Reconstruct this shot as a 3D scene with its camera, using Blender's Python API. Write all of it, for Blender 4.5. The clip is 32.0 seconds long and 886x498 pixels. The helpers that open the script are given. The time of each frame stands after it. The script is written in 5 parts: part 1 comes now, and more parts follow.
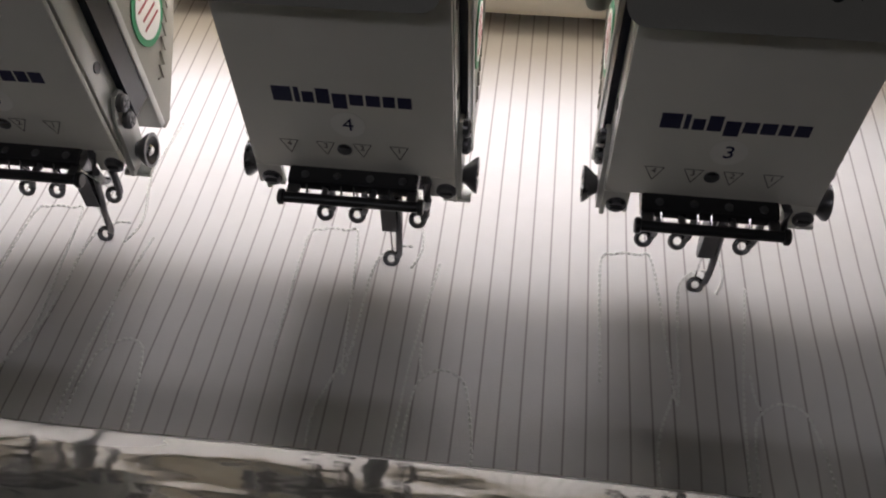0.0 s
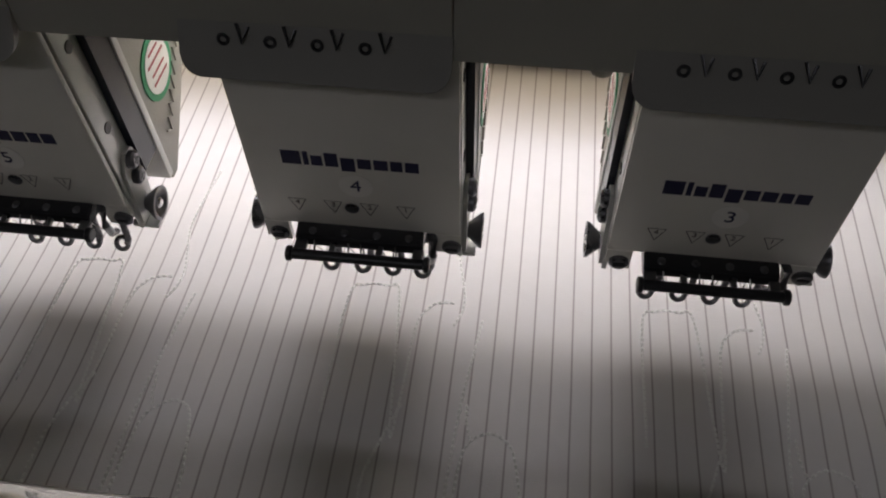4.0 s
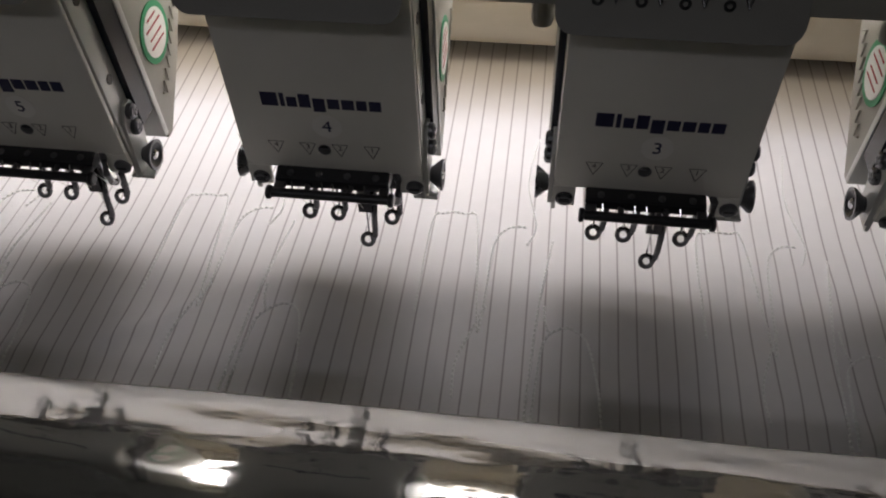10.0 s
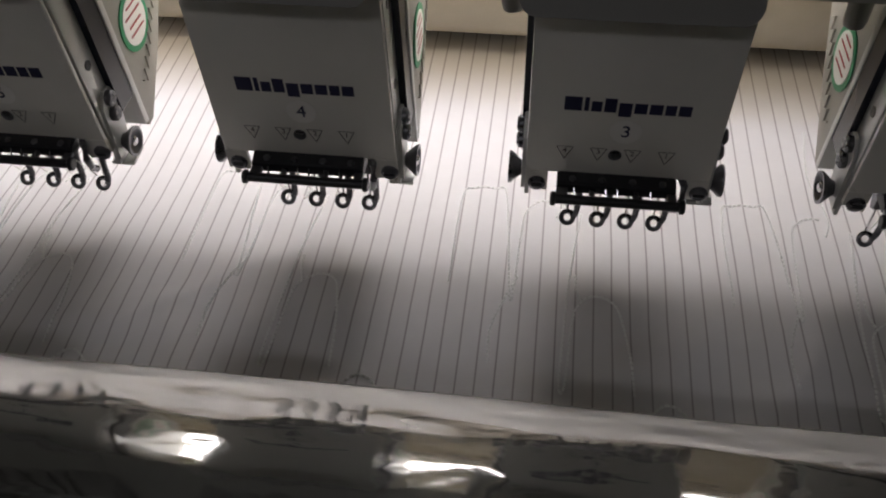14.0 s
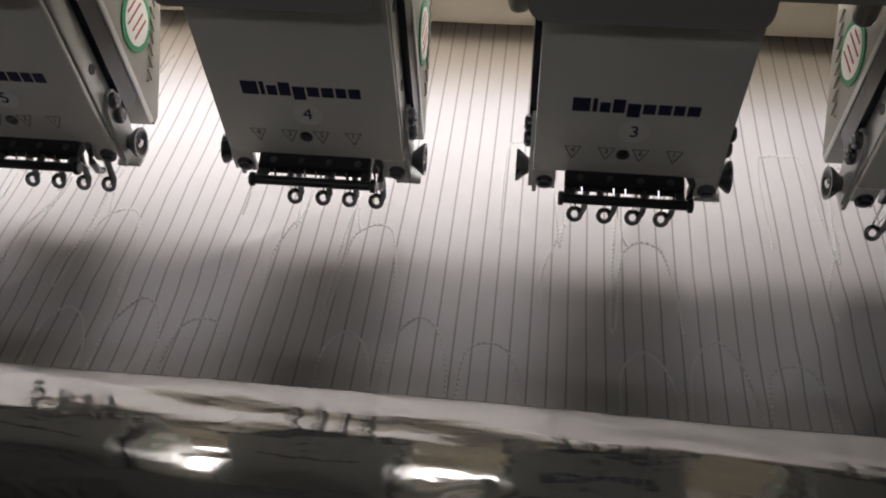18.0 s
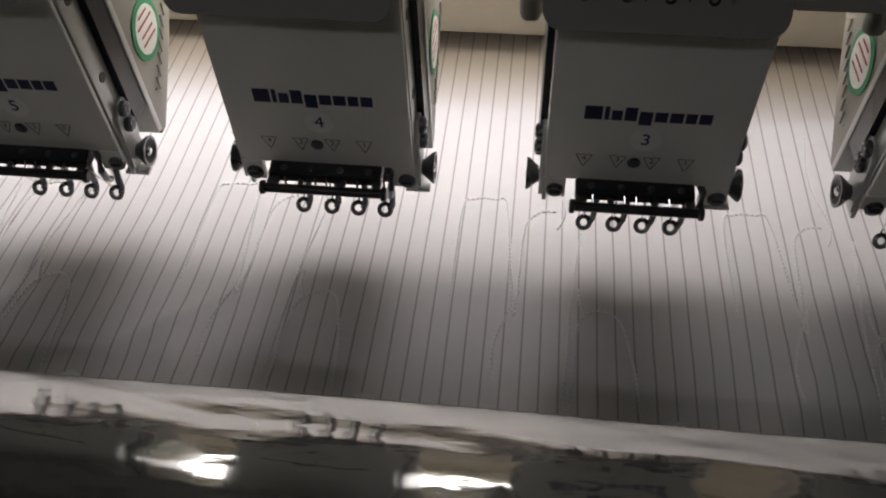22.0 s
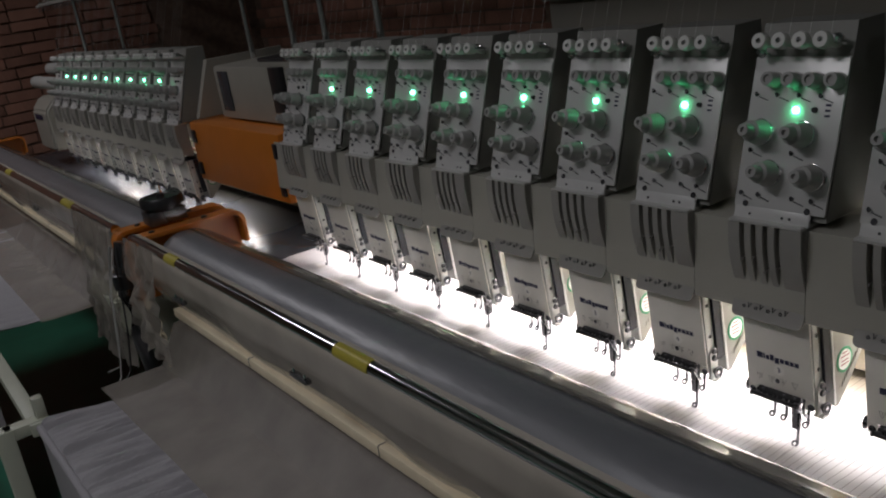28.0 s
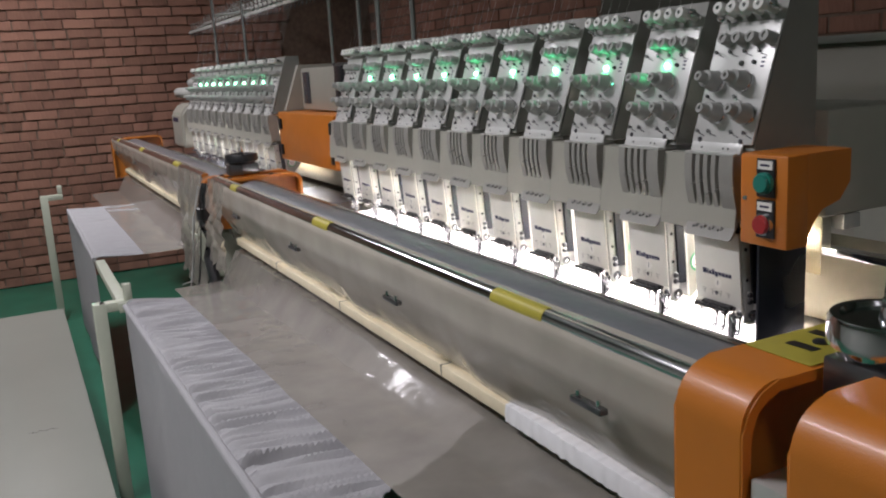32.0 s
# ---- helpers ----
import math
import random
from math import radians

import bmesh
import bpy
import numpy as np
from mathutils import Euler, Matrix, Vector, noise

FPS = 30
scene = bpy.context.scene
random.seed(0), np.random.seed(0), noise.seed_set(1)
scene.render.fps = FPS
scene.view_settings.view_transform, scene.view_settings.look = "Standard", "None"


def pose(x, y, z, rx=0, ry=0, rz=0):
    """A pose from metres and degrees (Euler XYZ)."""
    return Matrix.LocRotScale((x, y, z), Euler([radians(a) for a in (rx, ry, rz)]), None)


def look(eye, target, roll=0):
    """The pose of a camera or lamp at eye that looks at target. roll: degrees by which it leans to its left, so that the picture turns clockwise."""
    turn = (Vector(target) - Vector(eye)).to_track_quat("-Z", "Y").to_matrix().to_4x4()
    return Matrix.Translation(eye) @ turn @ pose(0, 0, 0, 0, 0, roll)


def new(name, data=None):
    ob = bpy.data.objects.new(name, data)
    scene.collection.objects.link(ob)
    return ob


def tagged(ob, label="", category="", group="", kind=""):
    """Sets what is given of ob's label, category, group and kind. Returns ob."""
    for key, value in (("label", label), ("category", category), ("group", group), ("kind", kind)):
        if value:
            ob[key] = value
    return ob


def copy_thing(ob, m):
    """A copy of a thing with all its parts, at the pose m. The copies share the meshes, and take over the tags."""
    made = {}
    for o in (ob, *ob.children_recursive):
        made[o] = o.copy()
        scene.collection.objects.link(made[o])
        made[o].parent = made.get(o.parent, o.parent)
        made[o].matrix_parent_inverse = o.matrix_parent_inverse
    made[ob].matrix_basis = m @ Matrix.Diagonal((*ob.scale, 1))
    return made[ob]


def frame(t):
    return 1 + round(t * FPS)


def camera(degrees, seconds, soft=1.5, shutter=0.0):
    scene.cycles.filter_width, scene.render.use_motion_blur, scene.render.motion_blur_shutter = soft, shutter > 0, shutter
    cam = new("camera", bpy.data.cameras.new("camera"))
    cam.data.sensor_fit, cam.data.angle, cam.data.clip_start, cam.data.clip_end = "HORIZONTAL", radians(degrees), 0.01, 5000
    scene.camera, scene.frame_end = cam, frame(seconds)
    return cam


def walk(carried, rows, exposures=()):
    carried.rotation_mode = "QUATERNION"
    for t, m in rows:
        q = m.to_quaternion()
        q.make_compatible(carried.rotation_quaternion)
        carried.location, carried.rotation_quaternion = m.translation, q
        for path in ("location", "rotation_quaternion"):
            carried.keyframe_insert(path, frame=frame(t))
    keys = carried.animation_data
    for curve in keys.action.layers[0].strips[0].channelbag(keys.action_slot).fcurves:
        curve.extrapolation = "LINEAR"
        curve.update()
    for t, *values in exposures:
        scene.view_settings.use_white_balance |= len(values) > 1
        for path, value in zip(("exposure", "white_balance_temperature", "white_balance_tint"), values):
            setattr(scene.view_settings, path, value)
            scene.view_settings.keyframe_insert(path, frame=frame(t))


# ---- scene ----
cam = camera(54.3, 32.0, 2.0)
PATH = [
    (0, (-0.458, -0.282, 1.225), (-0.634, 0.975, -0.32), -1.3),
    (0.5, (-0.458, -0.269, 1.232), (-0.655, 0.975, -0.321), -2.1),
    (1, (-0.458, -0.263, 1.233), (-0.661, 0.98, -0.321), -2.3),
    (1.5, (-0.459, -0.263, 1.242), (-0.668, 0.983, -0.309), -2.4),
    (2, (-0.461, -0.262, 1.248), (-0.657, 0.974, -0.311), -2.0),
    (2.5, (-0.462, -0.261, 1.248), (-0.652, 0.966, -0.32), -1.9),
    (4.5, (-0.464, -0.268, 1.249), (-0.629, 0.986, -0.301), -0.8),
    (5, (-0.455, -0.273, 1.254), (-0.623, 0.98, -0.296), -1.0),
    (5.5, (-0.454, -0.276, 1.254), (-0.632, 0.996, -0.278), -1.0),
    (6, (-0.455, -0.278, 1.261), (-0.629, 0.986, -0.28), -1.2),
    (6.5, (-0.455, -0.28, 1.263), (-0.623, 0.985, -0.277), -0.8),
    (7, (-0.454, -0.281, 1.266), (-0.624, 0.991, -0.268), -1.0),
    (7.5, (-0.448, -0.295, 1.263), (-0.614, 1.001, -0.252), -0.9),
    (8, (-0.446, -0.316, 1.247), (-0.627, 0.981, -0.265), -1.6),
    (8.5, (-0.442, -0.33, 1.248), (-0.625, 0.977, -0.254), -1.5),
    (9, (-0.433, -0.33, 1.247), (-0.636, 0.987, -0.245), -2.0),
    (9.5, (-0.431, -0.333, 1.246), (-0.623, 0.993, -0.238), -1.8),
    (10, (-0.431, -0.336, 1.245), (-0.63, 1.002, -0.228), -1.7),
    (10.5, (-0.429, -0.332, 1.249), (-0.645, 0.997, -0.23), -2.3),
    (11, (-0.426, -0.332, 1.246), (-0.641, 0.985, -0.244), -2.5),
    (11.5, (-0.427, -0.334, 1.244), (-0.64, 0.987, -0.243), -2.3),
    (12, (-0.428, -0.335, 1.244), (-0.646, 0.995, -0.234), -2.5),
    (12.5, (-0.422, -0.337, 1.245), (-0.638, 0.991, -0.235), -2.3),
    (13, (-0.423, -0.339, 1.242), (-0.648, 0.998, -0.229), -2.5),
    (13.5, (-0.422, -0.34, 1.242), (-0.638, 1.001, -0.225), -2.2),
    (14, (-0.415, -0.345, 1.243), (-0.618, 0.994, -0.229), -1.9),
    (14.5, (-0.415, -0.345, 1.245), (-0.62, 0.99, -0.231), -2.0),
    (16.5, (-0.419, -0.337, 1.248), (-0.617, 0.979, -0.245), -2.1),
    (17, (-0.423, -0.334, 1.25), (-0.612, 0.969, -0.255), -2.1),
    (17.5, (-0.421, -0.336, 1.249), (-0.612, 0.969, -0.254), -2.1),
    (18, (-0.421, -0.335, 1.253), (-0.617, 0.958, -0.26), -2.6),
    (18.5, (-0.424, -0.335, 1.256), (-0.62, 0.958, -0.258), -2.5),
    (19, (-0.425, -0.334, 1.255), (-0.618, 0.957, -0.26), -2.4),
    (19.5, (-0.432, -0.334, 1.254), (-0.608, 0.957, -0.263), -1.9),
    (20, (-0.433, -0.333, 1.256), (-0.61, 0.951, -0.267), -2.0),
    (20.5, (-0.434, -0.335, 1.252), (-0.612, 0.965, -0.257), -2.0),
    (21, (-0.435, -0.336, 1.251), (-0.61, 0.964, -0.258), -2.0),
    (21.5, (-0.432, -0.34, 1.248), (-0.609, 0.975, -0.248), -1.9),
    (22, (-0.43, -0.337, 1.252), (-0.613, 0.977, -0.245), -2.1),
    (22.5, (-0.434, -0.332, 1.253), (-0.616, 0.979, -0.247), -2.1),
    (23, (-0.436, -0.34, 1.255), (-0.622, 0.976, -0.24), -2.2),
    (23.5, (-0.44, -0.342, 1.26), (-0.625, 0.973, -0.235), -2.2),
    (24, (-0.437, -0.34, 1.267), (-0.609, 0.972, -0.233), -2.1),
    (24.5, (-0.434, -0.342, 1.269), (-0.598, 0.979, -0.224), -2.3),
    (25, (-0.433, -0.348, 1.275), (-0.578, 1.004, -0.192), -2.2),
    (25.5, (-0.411, -0.413, 1.32), (-0.663, 1.04, -0.032), -3.1),
    (26, (-0.332, -0.542, 1.398), (-0.966, 0.961, 0.24), -5.7),
    (26.5, (-0.204, -0.674, 1.457), (-1.222, 0.744, 0.482), -7.9),
    (28.5, (0.325, -0.908, 1.527), (-1.322, 0.088, 0.982), -8.0),
    (29, (0.379, -0.908, 1.486), (-1.303, 0.061, 1.007), -6.6),
    (29.5, (0.528, -0.905, 1.362), (-1.235, -0.054, 0.951), -5.2),
    (30, (0.738, -0.897, 1.337), (-1.076, -0.149, 0.948), -4.2),
    (30.5, (0.868, -0.909, 1.334), (-0.959, -0.194, 0.946), -3.9),
    (31, (0.901, -0.926, 1.325), (-0.894, -0.138, 0.928), -3.5),
    (31.5, (0.921, -0.938, 1.322), (-0.84, -0.084, 0.911), -3.4),
    (32, (0.946, -0.96, 1.323), (-0.813, -0.104, 0.909), -3.5),
]
walk(cam, [(t, look(eye, target, roll)) for t, eye, target, roll in PATH],
     [(0, 0.58), (1.5, 0.40), (7.0, 0.40), (14.0, 0.43), (20.0, 0.45), (23.0, 0.38), (25.0, 0.37), (26.5, 0.4), (28.5, 2.6), (29.0, 2.9), (30.0, 3.15), (31.0, 3.6), (32.0, 3.95)])

# ---------------- light and world ----------------
world = bpy.data.worlds.new("workshop_air")
world.use_nodes = True
scene.world = world
wn = world.node_tree.nodes["Background"]
wn.inputs[0].default_value = (0.80, 0.84, 0.80, 1)
wn.inputs[1].default_value = 0.026


def strip_light(name, x0, x1, y, z, power, tilt):
    """A long white work-light tube under the beam."""
    la = bpy.data.lights.new(name, "AREA")
    la.shape, la.size, la.size_y = "RECTANGLE", abs(x1 - x0), 0.044
    la.energy, la.color, la.spread = power, (1.0, 0.95, 0.98), radians(165)
    ob = new(name, la)
    ob.matrix_world = pose((x0 + x1) / 2, y, z, tilt, 0, 0)
    return ob


def ceiling_tube(name, x, y, z, power, size=1.2):
    la = bpy.data.lights.new(name, "AREA")
    la.shape, la.size, la.size_y = "RECTANGLE", size, 0.25
    la.energy, la.color, la.spread = power, (1.0, 0.968, 1.03), radians(155)
    ob = new(name, la)
    ob.matrix_world = pose(x, y, z)
    return ob


ceiling_tube("ceiling_light_a", -1.0, -1.75, 2.8, 2.9)
ceiling_tube("ceiling_light_b", -4.0, -1.05, 2.9, 2.75)
# Unseen lamp, added to brighten the last head's flank and the right wall.
ceiling_tube("added_flank_light", 2.3, -1.0, 2.9, 0.75)

# ---------------- helpers ----------------
def principled(name, col, rough=0.5, metal=0.0, coat=0.0, var=0.12, scale=40.0, bump=0.15, bscale=300.0, spec=0.5, rand=0.0):
    """A surface with variation at two scales, fine relief and, if wanted, a tint that differs from piece to piece."""
    m = bpy.data.materials.new(name)
    m.use_nodes = True
    nt = m.node_tree
    N, L = nt.nodes, nt.links
    b = N["Principled BSDF"]
    b.inputs["Roughness"].default_value = rough
    b.inputs["Metallic"].default_value = metal
    b.inputs["Coat Weight"].default_value = coat
    b.inputs["Coat Roughness"].default_value = 0.08
    b.inputs["Specular IOR Level"].default_value = spec
    tc = N.new("ShaderNodeTexCoord")
    n1 = N.new("ShaderNodeTexNoise")
    n1.inputs["Scale"].default_value, n1.inputs["Detail"].default_value = scale, 6
    n2 = N.new("ShaderNodeTexNoise")
    n2.inputs["Scale"].default_value, n2.inputs["Detail"].default_value = scale / 9, 3
    L.new(tc.outputs["Object"], n1.inputs["Vector"])
    L.new(tc.outputs["Object"], n2.inputs["Vector"])
    add = N.new("ShaderNodeMath")
    add.operation = "ADD"
    L.new(n1.outputs["Fac"], add.inputs[0])
    L.new(n2.outputs["Fac"], add.inputs[1])
    src = add.outputs[0]
    if rand:
        oi = N.new("ShaderNodeObjectInfo")
        geo = N.new("ShaderNodeNewGeometry")
        ra = N.new("ShaderNodeMath")
        ra.operation = "ADD"
        L.new(oi.outputs["Random"], ra.inputs[0])
        L.new(geo.outputs["Random Per Island"], ra.inputs[1])
        mu = N.new("ShaderNodeMath")
        mu.operation = "MULTIPLY_ADD"
        mu.inputs[1].default_value = rand
        L.new(ra.outputs[0], mu.inputs[0])
        L.new(src, mu.inputs[2])
        src = mu.outputs[0]
    ramp = N.new("ShaderNodeMapRange")
    ramp.inputs["From Min"].default_value, ramp.inputs["From Max"].default_value = 0.6, 1.4 + rand
    ramp.inputs["To Min"].default_value, ramp.inputs["To Max"].default_value = 1 - var, 1 + var
    L.new(src, ramp.inputs["Value"])
    mix = N.new("ShaderNodeMix")
    mix.data_type, mix.blend_type = "RGBA", "MULTIPLY"
    mix.inputs["Factor"].default_value = 1.0
    mix.inputs["A"].default_value = (*col, 1)
    L.new(ramp.outputs["Result"], mix.inputs["B"])
    L.new(mix.outputs["Result"], b.inputs["Base Color"])
    rr = N.new("ShaderNodeMapRange")
    rr.inputs["From Min"].default_value, rr.inputs["From Max"].default_value = 0.3, 0.7
    rr.inputs["To Min"].default_value, rr.inputs["To Max"].default_value = max(0.02, rough - 0.07), min(1, rough + 0.07)
    L.new(n2.outputs["Fac"], rr.inputs["Value"])
    L.new(rr.outputs["Result"], b.inputs["Roughness"])
    if bump:
        n3 = N.new("ShaderNodeTexNoise")
        n3.inputs["Scale"].default_value, n3.inputs["Detail"].default_value = bscale, 4
        L.new(tc.outputs["Object"], n3.inputs["Vector"])
        bp = N.new("ShaderNodeBump")
        bp.inputs["Strength"].default_value, bp.inputs["Distance"].default_value = bump, 0.002
        L.new(n3.outputs["Fac"], bp.inputs["Height"])
        L.new(bp.outputs["Normal"], b.inputs["Normal"])
    return m


def glowing(name, col, strength):
    m = bpy.data.materials.new(name)
    m.use_nodes = True
    b = m.node_tree.nodes["Principled BSDF"]
    b.inputs["Base Color"].default_value = (*col, 1)
    b.inputs["Emission Color"].default_value = (*col, 1)
    b.inputs["Emission Strength"].default_value = strength
    return m


def film_wrapped():
    """A grey roll under a tight clear film: dark, mirror-smooth and slightly wavy."""
    m = principled("film_wrapped_roll", (0.175, 0.180, 0.192), 0.42, metal=0.0, coat=1.0, var=0.16, scale=10, bump=0)
    N, L = m.node_tree.nodes, m.node_tree.links
    b = N["Principled BSDF"]
    b.inputs["Coat Roughness"].default_value, b.inputs["Coat IOR"].default_value = 0.33, 1.5
    tc = N.new("ShaderNodeTexCoord")
    mp = N.new("ShaderNodeMapping")
    mp.inputs["Scale"].default_value = (9, 20, 20)
    L.new(tc.outputs["Object"], mp.inputs["Vector"])
    nz = N.new("ShaderNodeTexNoise")
    nz.inputs["Scale"].default_value, nz.inputs["Detail"].default_value = 1.0, 3
    L.new(mp.outputs["Vector"], nz.inputs["Vector"])
    bp = N.new("ShaderNodeBump")
    bp.inputs["Strength"].default_value, bp.inputs["Distance"].default_value = 0.5, 0.006
    L.new(nz.outputs["Fac"], bp.inputs["Height"])
    L.new(bp.outputs["Normal"], b.inputs["Coat Normal"])
    L.new(bp.outputs["Normal"], b.inputs["Normal"])
    return m


M = {
    "case": principled("cream_enamel", (0.83, 0.81, 0.735), 0.30, coat=0.25, var=0.05, scale=25, bump=0.04, bscale=900),
    "arm": principled("beige_enamel", (0.36, 0.345, 0.295), 0.42, var=0.07, scale=20, bump=0.08, bscale=700),
    "cover": principled("grey_plastic_cover", (0.325, 0.318, 0.288), 0.42, var=0.08, scale=30, bump=0.08, bscale=900),
    "beam": principled("khaki_enamel", (0.41, 0.403, 0.345), 0.45, var=0.06, scale=14, bump=0.06, bscale=600),
    "panel": principled("satin_grey_panel", (0.66, 0.66, 0.64), 0.36, metal=0.15, var=0.06, scale=30, bump=0.06, bscale=900),
    "plate": principled("light_side_plate", (0.60, 0.60, 0.57), 0.32, metal=0.3, var=0.06, scale=30, bump=0.03),
    "black": principled("black_plastic", (0.018, 0.018, 0.02), 0.35, var=0.2, scale=40, bump=0.1),
    "navy": principled("black_guide_rail", (0.016, 0.018, 0.026), 0.30, var=0.15, scale=40, bump=0.02),
    "steel": principled("dark_steel", (0.16, 0.16, 0.17), 0.28, metal=0.9, var=0.15, scale=60, bump=0.05),
    "chrome": principled("bright_chrome", (0.72, 0.72, 0.73), 0.12, metal=1.0, var=0.06, scale=60, bump=0.02),
    "housing": principled("grey_green_housing", (0.26, 0.26, 0.235), 0.5, var=0.08, scale=20, bump=0.08, bscale=700),
    "knob": principled("grey_tension_knob", (0.38, 0.38, 0.36), 0.45, var=0.1, scale=60, bump=0.05),
    "white": principled("white_nylon", (0.72, 0.72, 0.68), 0.45, var=0.06, scale=40, bump=0.05),
    "ink": principled("navy_ink", (0.018, 0.018, 0.06), 0.5, var=0.15, scale=80, bump=0),
    "faded": principled("faded_brown_print", (0.10, 0.075, 0.06), 0.5, var=0.2, scale=80, bump=0),
    "sticker": principled("paper_sticker", (0.88, 0.86, 0.80), 0.55, var=0.05, scale=60, bump=0.02),
    "green": principled("green_sticker_ring", (0.05, 0.32, 0.14), 0.45, var=0.1, scale=60, bump=0),
    "orange": principled("orange_powder_coat", (0.62, 0.195, 0.022), 0.42, coat=0.1, var=0.10, scale=14, bump=0.10, bscale=600),
    "wood": principled("pale_wood", (0.84, 0.74, 0.53), 0.6, var=0.14, scale=18, bump=0.2, bscale=120),
    "tape": principled("yellow_tape", (0.47, 0.40, 0.06), 0.4, var=0.12, scale=50, bump=0.05),
    "post": principled("pale_green_steel", (0.50, 0.52, 0.42), 0.45, var=0.08, scale=12, bump=0.06),
    "floor": principled("green_floor_paint", (0.022, 0.14, 0.085), 0.35, var=0.35, scale=5, bump=0.1, bscale=60),
    "board": principled("cream_painted_board", (0.31, 0.315, 0.275), 0.4, var=0.06, scale=4, bump=0.05, bscale=90),
    "bed": principled("dark_table_top", (0.06, 0.065, 0.075), 0.25, var=0.2, scale=10, bump=0.03),
    "mortar": principled("lime_mortar", (0.20, 0.135, 0.10), 0.9, var=0.35, scale=30, bump=0.6, bscale=90),
    "brick": principled("old_red_brick", (0.25, 0.125, 0.088), 0.9, var=0.62, scale=13, bump=1.0, bscale=70, rand=0.8),
    "wallpaint": principled("grey_green_wall", (0.13, 0.132, 0.107), 0.7, var=0.15, scale=3, bump=0.15, bscale=50),
    "dado": principled("beige_wall_paint", (0.42, 0.40, 0.34), 0.7, var=0.12, scale=3, bump=0.12, bscale=50),
    "pale": principled("pale_wall_paint", (0.46, 0.46, 0.43), 0.7, var=0.1, scale=3, bump=0.1, bscale=50),
    "ceil": principled("dull_ceiling", (0.42, 0.42, 0.40), 0.9, var=0.1, scale=2, bump=0.1),
    "cream": principled("cream_cloth_roll", (0.46, 0.42, 0.325), 0.8, var=0.06, scale=60, bump=0.3, bscale=900),
    "roller": film_wrapped(),
    "thread": principled("white_thread", (0.88, 0.88, 0.86), 0.6, var=0.04, scale=90, bump=0),
    "mbutton": principled("green_push_button", (0.02, 0.22, 0.17), 0.3, var=0.05, bump=0),
    "rbutton": principled("red_push_button", (0.40, 0.03, 0.03), 0.3, var=0.05, bump=0),
    "lamp_green": glowing("green_indicator_light", (0.10, 1.0, 0.42), 6.5),
    "lamp_off": principled("unlit_indicator", (0.10, 0.11, 0.10), 0.3, var=0.1, bump=0),
    "tube_glow": glowing("white_work_light", (1.0, 0.97, 0.98), 6.0),
}


def box(bm, lo, hi, bev=0.0, seg=2):
    """A box between two corners, its edges rounded by bev."""
    g = bmesh.ops.create_cube(bm, size=1.0)["verts"]
    for v in g:
        v.co = Vector([(lo[i] + hi[i]) / 2 + v.co[i] * (hi[i] - lo[i]) for i in range(3)])
    if bev:
        es = list({e for v in g for e in v.link_edges})
        bmesh.ops.bevel(bm, geom=es, offset=bev, segments=seg, affect="EDGES", profile=0.5)
    return bm


def cyl(bm, a, b, r, r2=None, seg=20):
    """A cylinder or cone from a to b."""
    a, b = Vector(a), Vector(b)
    q = (b - a).to_track_quat("Z", "Y").to_matrix().to_4x4()
    m = Matrix.Translation((a + b) / 2) @ q
    bmesh.ops.create_cone(bm, cap_ends=True, segments=seg, radius1=r, radius2=r if r2 is None else r2, depth=(b - a).length, matrix=m)
    return bm


def lathe(bm, a, axis, prof, seg=20):
    """A turned body: prof gives (distance along the axis, radius)."""
    q = Vector(axis).to_track_quat("Z", "Y").to_matrix()
    rings = []
    for h, r in prof:
        rings.append([bm.verts.new(Vector(a) + q @ Vector((r * math.cos(2 * math.pi * i / seg), r * math.sin(2 * math.pi * i / seg), h))) for i in range(seg)])
    for ra, rb in zip(rings, rings[1:]):
        for i in range(seg):
            bm.faces.new((ra[i], ra[(i + 1) % seg], rb[(i + 1) % seg], rb[i]))
    bm.faces.new(rings[0][::-1])
    bm.faces.new(rings[-1])
    return bm


def ring(bm, c, axis, R, r, seg=18, sub=8):
    """A torus."""
    q = Vector(axis).to_track_quat("Z", "Y").to_matrix()
    vs = [[bm.verts.new(Vector(c) + q @ Vector(((R + r * math.cos(t)) * math.cos(u), (R + r * math.cos(t)) * math.sin(u), r * math.sin(t))))
           for t in [2 * math.pi * j / sub for j in range(sub)]] for u in [2 * math.pi * i / seg for i in range(seg)]]
    for i in range(seg):
        for j in range(sub):
            bm.faces.new((vs[i][j], vs[(i + 1) % seg][j], vs[(i + 1) % seg][(j + 1) % sub], vs[i][(j + 1) % sub]))
    return bm


def tube(bm, pts, r, seg=8):
    """A bent wire through points."""
    pts = [Vector(p) for p in pts]
    rows = []
    for i, p in enumerate(pts):
        d = (pts[min(i + 1, len(pts) - 1)] - pts[max(i - 1, 0)]).normalized()
        q = d.to_track_quat("Z", "Y").to_matrix()
        rows.append([bm.verts.new(p + q @ Vector((r * math.cos(2 * math.pi * k / seg), r * math.sin(2 * math.pi * k / seg), 0))) for k in range(seg)])
    for a, b in zip(rows, rows[1:]):
        for k in range(seg):
            bm.faces.new((a[k], a[(k + 1) % seg], b[(k + 1) % seg], b[k]))
    bm.faces.new(rows[0][::-1])
    bm.faces.new(rows[-1])
    return bm


def prism_x(bm, poly, x0, x1):
    """A polygon in the y-z plane, drawn out along x."""
    a = [bm.verts.new((x0, y, z)) for y, z in poly]
    b = [bm.verts.new((x1, y, z)) for y, z in poly]
    n = len(poly)
    for i in range(n):
        bm.faces.new((a[i], a[(i + 1) % n], b[(i + 1) % n], b[i]))
    bm.faces.new(a[::-1])
    bm.faces.new(b)
    return bm


